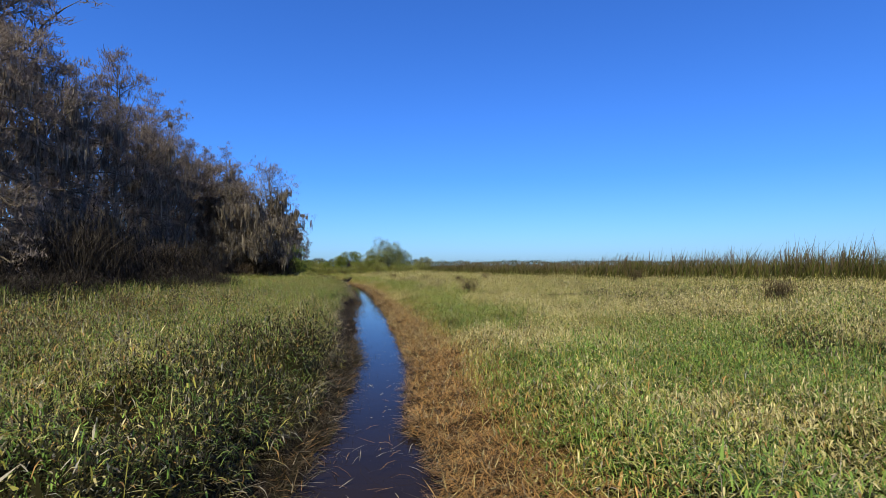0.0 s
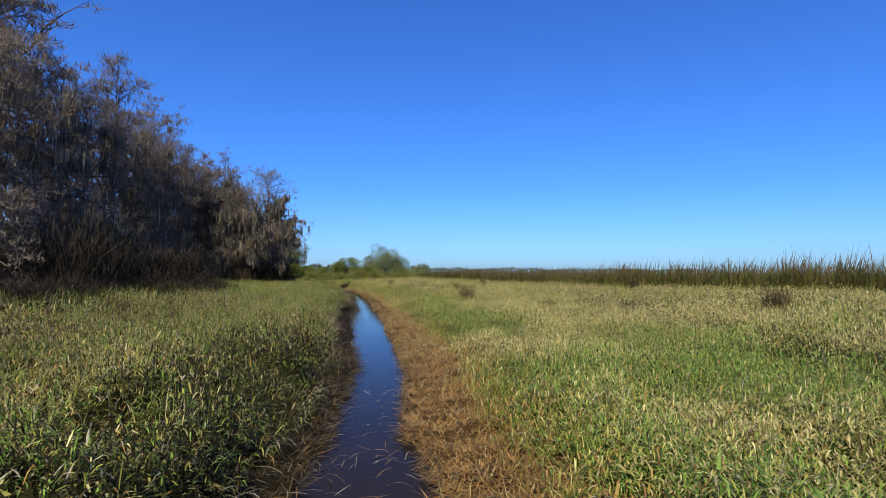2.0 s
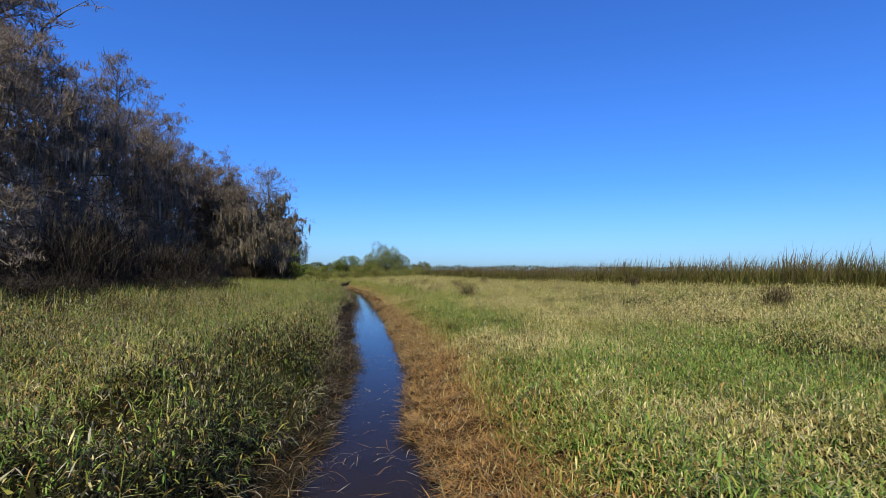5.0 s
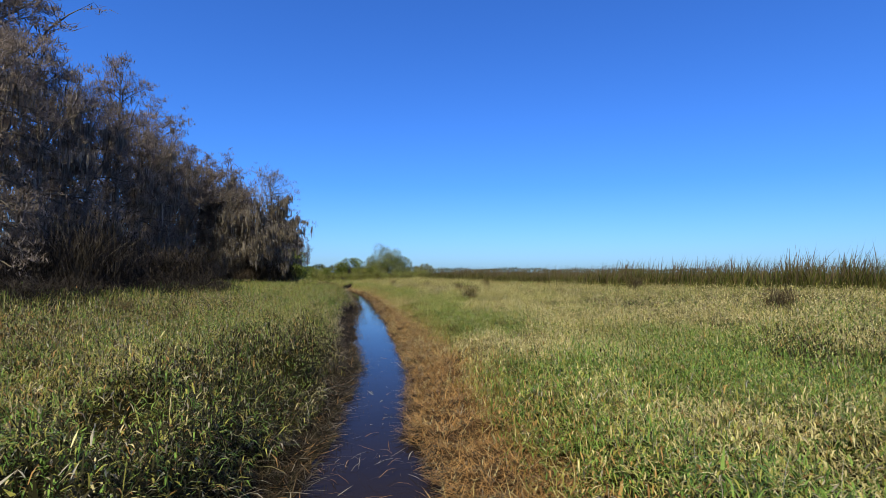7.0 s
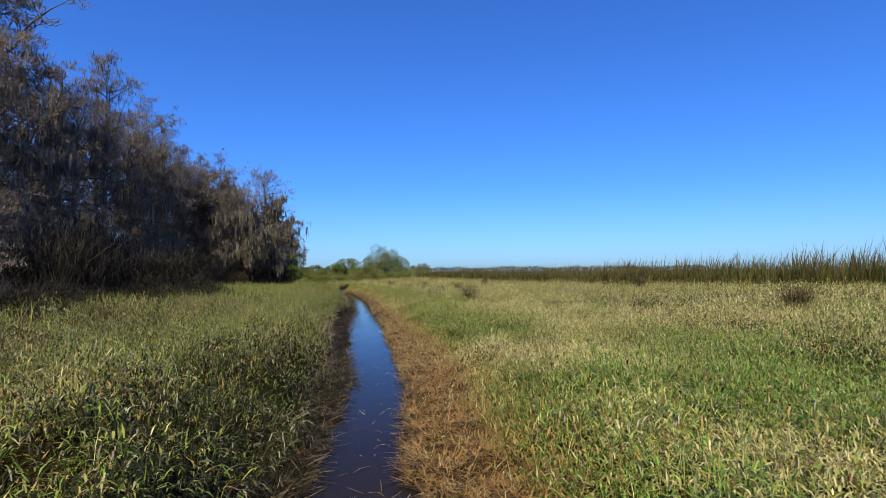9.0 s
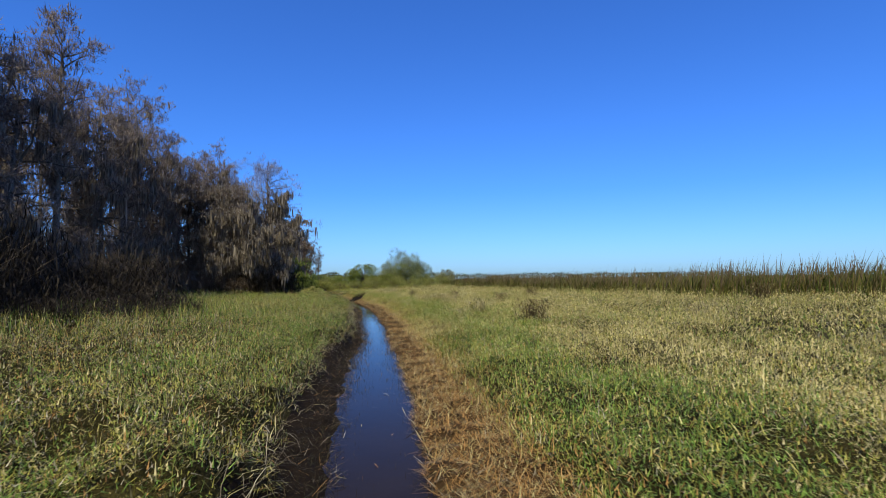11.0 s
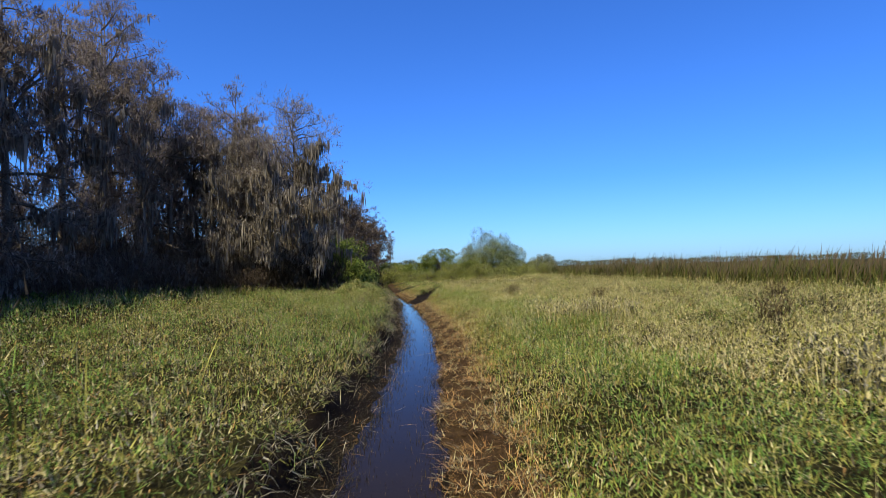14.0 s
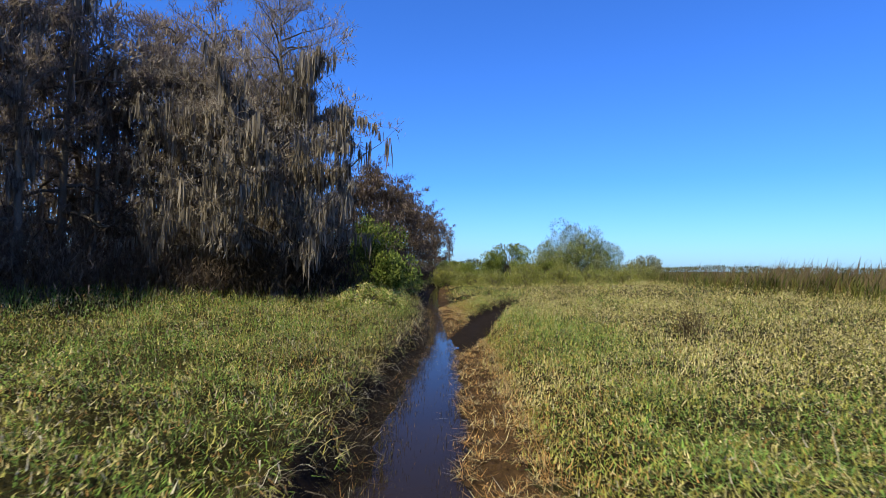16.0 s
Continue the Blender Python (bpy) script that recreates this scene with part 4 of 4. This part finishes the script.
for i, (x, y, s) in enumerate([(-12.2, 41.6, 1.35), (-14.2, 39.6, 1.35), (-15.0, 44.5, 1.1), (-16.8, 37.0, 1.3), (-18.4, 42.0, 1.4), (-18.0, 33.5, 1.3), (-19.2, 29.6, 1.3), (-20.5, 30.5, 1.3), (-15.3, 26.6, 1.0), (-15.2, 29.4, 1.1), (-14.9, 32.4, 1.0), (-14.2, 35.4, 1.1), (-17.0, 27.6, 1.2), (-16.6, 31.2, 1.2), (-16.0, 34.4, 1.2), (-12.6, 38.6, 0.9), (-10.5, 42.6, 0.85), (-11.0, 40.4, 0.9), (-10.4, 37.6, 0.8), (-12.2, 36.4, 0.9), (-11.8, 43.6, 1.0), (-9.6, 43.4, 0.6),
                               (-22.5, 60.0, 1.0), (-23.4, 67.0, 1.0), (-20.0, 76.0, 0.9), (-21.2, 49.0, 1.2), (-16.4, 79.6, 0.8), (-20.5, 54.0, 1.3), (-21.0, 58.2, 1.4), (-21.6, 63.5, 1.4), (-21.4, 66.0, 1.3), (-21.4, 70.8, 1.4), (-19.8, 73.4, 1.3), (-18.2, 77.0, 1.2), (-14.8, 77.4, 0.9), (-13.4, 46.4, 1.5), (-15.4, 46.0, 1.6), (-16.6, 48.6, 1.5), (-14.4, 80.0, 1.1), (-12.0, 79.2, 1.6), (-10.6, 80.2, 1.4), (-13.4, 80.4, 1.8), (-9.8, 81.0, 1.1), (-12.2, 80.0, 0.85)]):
    # lightened copy for y from 48 to 78, shade-dark one elsewhere
    ob = brown if i == 0 else copy_thing(lightened_shrub if 48 < y < 78 else brown, pose(0, 0, 0))
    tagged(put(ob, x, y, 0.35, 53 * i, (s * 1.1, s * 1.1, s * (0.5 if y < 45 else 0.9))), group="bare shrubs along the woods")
# low dark shrubs added to stand in for shadow by the far trail
for i, (x, y, s) in enumerate([(-9.6, 120.0, 1.0), (-11.0, 116.0, 0.9), (-10.4, 126.0, 1.0)]):
    tagged(put(copy_thing(brown, pose(0, 0, 0)), x, y, 0.3, 61 * i, (s, s, s * 0.7)), group="bare shrubs along the woods")
_r = random.Random(8)
for i in range(38):
    y = 29 + i * 1.95 + _r.uniform(-0.6, 0.6)
    x = float(wood_edge(y)) - _r.uniform(3.0, 9.0)
    s = _r.uniform(1.2, 1.9)
    kind = brown if y < 52 else lightened_shrub
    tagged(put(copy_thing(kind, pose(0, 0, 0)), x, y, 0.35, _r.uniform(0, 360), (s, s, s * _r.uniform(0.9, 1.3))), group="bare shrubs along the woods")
for i in range(10):
    x, y, s = -26 - _r.uniform(0, 9), 52 + i * 3.4, _r.uniform(1.5, 2.0)
    ob = lightened_shrub if i == 0 else copy_thing(lightened_shrub, pose(0, 0, 0))
    tagged(put(ob, x, y, 0.35, _r.uniform(0, 360), (s, s, s)), group="bare shrubs along the woods")
fern = shrub(36, 1.2, 1.0, 14, 1100, 0.16, [DARK_LEAF], "low_green_shrub", "low dark green growth in the shade of the woods")
for i, (x, y, s) in enumerate([(-13.0, 39.5, 1.2), (-15.5, 35.5, 1.2), (-17.8, 31.0, 1.3), (-18.5, 28.0, 1.2), (-19.5, 51.0, 1.2), (-21.0, 56.5, 1.2), (-21.4, 62.0, 1.2), (-21.8, 69.0, 1.2), (-19.0, 74.5, 1.0)]):
    ob = fern if i == 0 else copy_thing(fern, pose(0, 0, 0))
    tagged(put(ob, x, y, 0.45, 97 * i, (s * 1.4, s * 1.4, s)), group="low growth along the woods")


# ---- reed bed ----
def reeds():
    g = np.random.default_rng(41)
    n = 14000
    y = np.concatenate([g.uniform(8, 100, 11600), g.uniform(100, 220, 2400)])
    deep = g.gamma(1.6, 2.6, n)
    x = reed_edge(y) + deep - 0.6 + 1.2 * wave(y, y * 0, 3.0, 12)
    top = np.interp(y, [31, 36, 44, 48, 54, 64, 75, 110], [3.15, 3.1, 2.55, 2.25, 2.05, 1.9, 2.1, 2.25])
    h = top * g.uniform(0.65, 1.08, n) * np.clip(0.72 + deep * 0.12, 0, 1) * (1 + 0.20 * wave(x, y, 1.3, 13) + 0.14 * wave(x, y, 0.5, 14))
    z = ground_z(x, y)
    base = np.stack([x, y, z], 1)
    # leaves from the stalks
    b = np.repeat(base, 4, 0) + np.column_stack([g.normal(0, 0.12, (4 * n, 2)), g.uniform(0, 0.25, 4 * n) * np.repeat(h, 4)])
    L = np.repeat(h, 4) * g.uniform(0.45, 0.8, 4 * n)
    dead = (g.uniform(0, 1, 4 * n) < 0.12).astype(int)
    lee = g.uniform(0, 1, 4 * n) < 0.65
    way = np.where(lee, g.normal(0.0, 0.6, 4 * n), g.uniform(0, 6.3, 4 * n))
    me = strips("reed_bed", b, way, np.abs(g.normal(0.28, 0.20, 4 * n)) + 0.12 * lee, L, g.uniform(0.025, 0.06, 4 * n), g.uniform(0.2, 1.4, 4 * n), [REED, REED_DEAD], dead, segs=2)
    tagged(new("reed_bed", me), "tall dark green and brown reeds edging the meadow", "reeds", kind="stuff")
    k = g.uniform(0, 1, n) < 0.4
    m = int(k.sum())
    tops = base[k]
    me = strips("reed_plumes", tops + np.array([0, 0, 0.2]), g.normal(0.3, 0.5, m), np.abs(g.normal(0.22, 0.13, m)), h[k] * g.uniform(0.85, 1.05, m) + g.uniform(0, 0.3, m), g.uniform(0.025, 0.055, m), g.uniform(0.2, 0.9, m),
                [PLUME], segs=3, taper=0.5, wmid=1.2)
    tagged(new("reed_plumes", me), "dark seed heads leaning above the reeds", "reeds", kind="stuff")


reeds()


# ---- weeds standing in the meadow ----
def weed(seed, height, stems, mats, label, name="weed_clump", spread=0.35, leaf=1.0):
    g = np.random.default_rng(seed)
    ob = new(name)
    n = stems
    p = np.column_stack([g.normal(0, spread * 0.4, (n, 2)), np.zeros(n)])
    a = g.uniform(0, 6.3, n)
    part("stalkwork", strips("stalkwork", p, a, np.abs(g.normal(0.2, 0.15, n)), g.uniform(0.6, 1.0, n) * height, g.uniform(0.012, 0.022, n), g.uniform(0, 0.5, n), [mats[0]], segs=3), ob, kind="stuff")
    m = n * 14
    q = np.repeat(p, 14, 0)
    f = g.uniform(0.25, 1.0, m)
    q = q + np.column_stack([g.normal(0, spread * 0.55, (m, 2)) * f[:, None], f * height * 0.85])
    part("leafage", strips("leafage", q, g.uniform(0, 6.3, m), g.uniform(0.3, 1.6, m), g.uniform(0.07, 0.20, m) * leaf, g.uniform(0.016, 0.034, m) * leaf, g.uniform(0, 1.2, m), mats, g.integers(0, len(mats), m)), ob, kind="stuff")
    return tagged(ob, label, "weeds")


dark_weed = weed(51, 1.2, 70, [PLUME, REED_DEAD], "dark dead weed clump standing in the meadow", spread=0.58)
straw_weed = weed(52, 0.62, 90, [STRAW, OLIVE, GREY, DEAD_SHADE_STEM], "pale straw tussock standing above the grass", spread=0.6, leaf=0.6)
for i, (x, y, s) in enumerate([(7.2, 33.8, 1.0), (15.7, 17.9, 0.9), (17.5, 19.5, 0.8), (6.0, 53.0, 0.6), (9.5, 48.7, 0.8), (5.0, 68.1, 0.7), (22.0, 39.0, 1.0), (14.0, 56.0, 0.8), (8.2, 60.5, 0.7), (-6.4, 20.0, 0.45), (-9.4, 23.5, 0.5), (-11.2, 26.5, 0.55), (-8.2, 25.5, 0.4)]):
    ob = dark_weed if i == 0 else copy_thing(dark_weed, pose(0, 0, 0))
    tagged(put(ob, x, y, float(ground_z(x, y)), 71 * i, (s, s, s)), group="weeds in the meadow")
green_weed = weed(53, 0.5, 80, [GREEN, OLIVE], "dark green grass clump in the pale meadow", name="grass_clump", spread=0.6, leaf=0.6)
for i, (x, y, s) in enumerate([(4.2, 43.0, 1.2), (6.0, 31.0, 0.9), (5.0, 50.2, 1.2), (3.6, 34.5, 1.1)]):
    ob = green_weed if i == 0 else copy_thing(green_weed, pose(0, 0, 0))
    tagged(put(ob, x, y, float(ground_z(x, y)) + 0.03, 59 * i, (s, s, s)), group="green clumps in the meadow")
for i, (x, y, s) in enumerate([(4.3, 52.6, 1.2), (2.9, 49.4, 0.9), (6.7, 41.9, 1.5), (4.3, 35.6, 1.0), (5.8, 38.8, 1.5), (5.5, 51.3, 1.5), (4.6, 50.8, 1.2), (6.5, 51.9, 1.4), (12.5, 30.0, 1.3), (11.0, 22.0, 1.1)]):
    ob = straw_weed if i == 0 else copy_thing(straw_weed, pose(0, 0, 0))
    tagged(put(ob, x, y, float(ground_z(x, y)) + 0.05, 37 * i, (s, s, s)), group="straw tussocks")


# ---- far woods on the horizon ----
def far_woods(x0, x1, away, high, n, seed):
    g = np.random.default_rng(seed)
    x = g.uniform(x0, x1, n)
    y = away + away * 0.06 * wave(x, x * 0, away * 0.1, 3) + g.uniform(-0.03, 0.03, n) * away
    top = high * (1 + 0.22 * wave(x, x * 0, away * 0.022, 5) + 0.14 * wave(x, x * 0, away * 0.008, 6))
    z = g.uniform(0, 1, n) ** 0.6 * top
    size = away / 420
    me = strips("far_woods", np.stack([x, y, z], 1), g.uniform(0, 6.3, n), g.uniform(0.3, 1.4, n), g.uniform(0.8, 1.8, n) * size, g.uniform(0.5, 1.1, n) * size * 1.5, g.uniform(0, 0.8, n),
                [REED], None, 1)
    tagged(new("far_woods", me), "low dark green woods along the distant horizon", "woods", kind="stuff")


far_woods(-120, 300, 420, 5.2, 14000, 61)
far_woods(-60, 4, 215, 4.4, 6000, 62)


def bent_stalks():
    """Long pale dead stalks that lean or lie over the grass, in loose bunches."""
    g = np.random.default_rng(71)
    n, bunch = 150, 30
    c = np.column_stack([g.uniform(1.9, 9.5, bunch), g.uniform(9, 64, bunch)])[g.integers(0, bunch, n)]
    y = c[:, 1] + g.normal(0, 0.35, n)
    x = c[:, 0] + trail_x(y) + g.normal(0, 0.35, n)
    me = strips("bent_stalks", np.stack([x, y, ground_z(x, y) + g.uniform(0.15, 0.4, n)], 1), g.uniform(0, 6.3, n), g.normal(1.0, 0.35, n), g.uniform(0.25, 0.75, n),
                g.uniform(0.008, 0.014, n), g.uniform(0.2, 1.6, n), [STRAW, GREY], g.choice(2, n, p=[0.5, 0.5]), segs=4)
    tagged(new("bent_stalks", me), "long pale dead stalks bent over the grass", "stalks", kind="stuff")


bent_stalks()
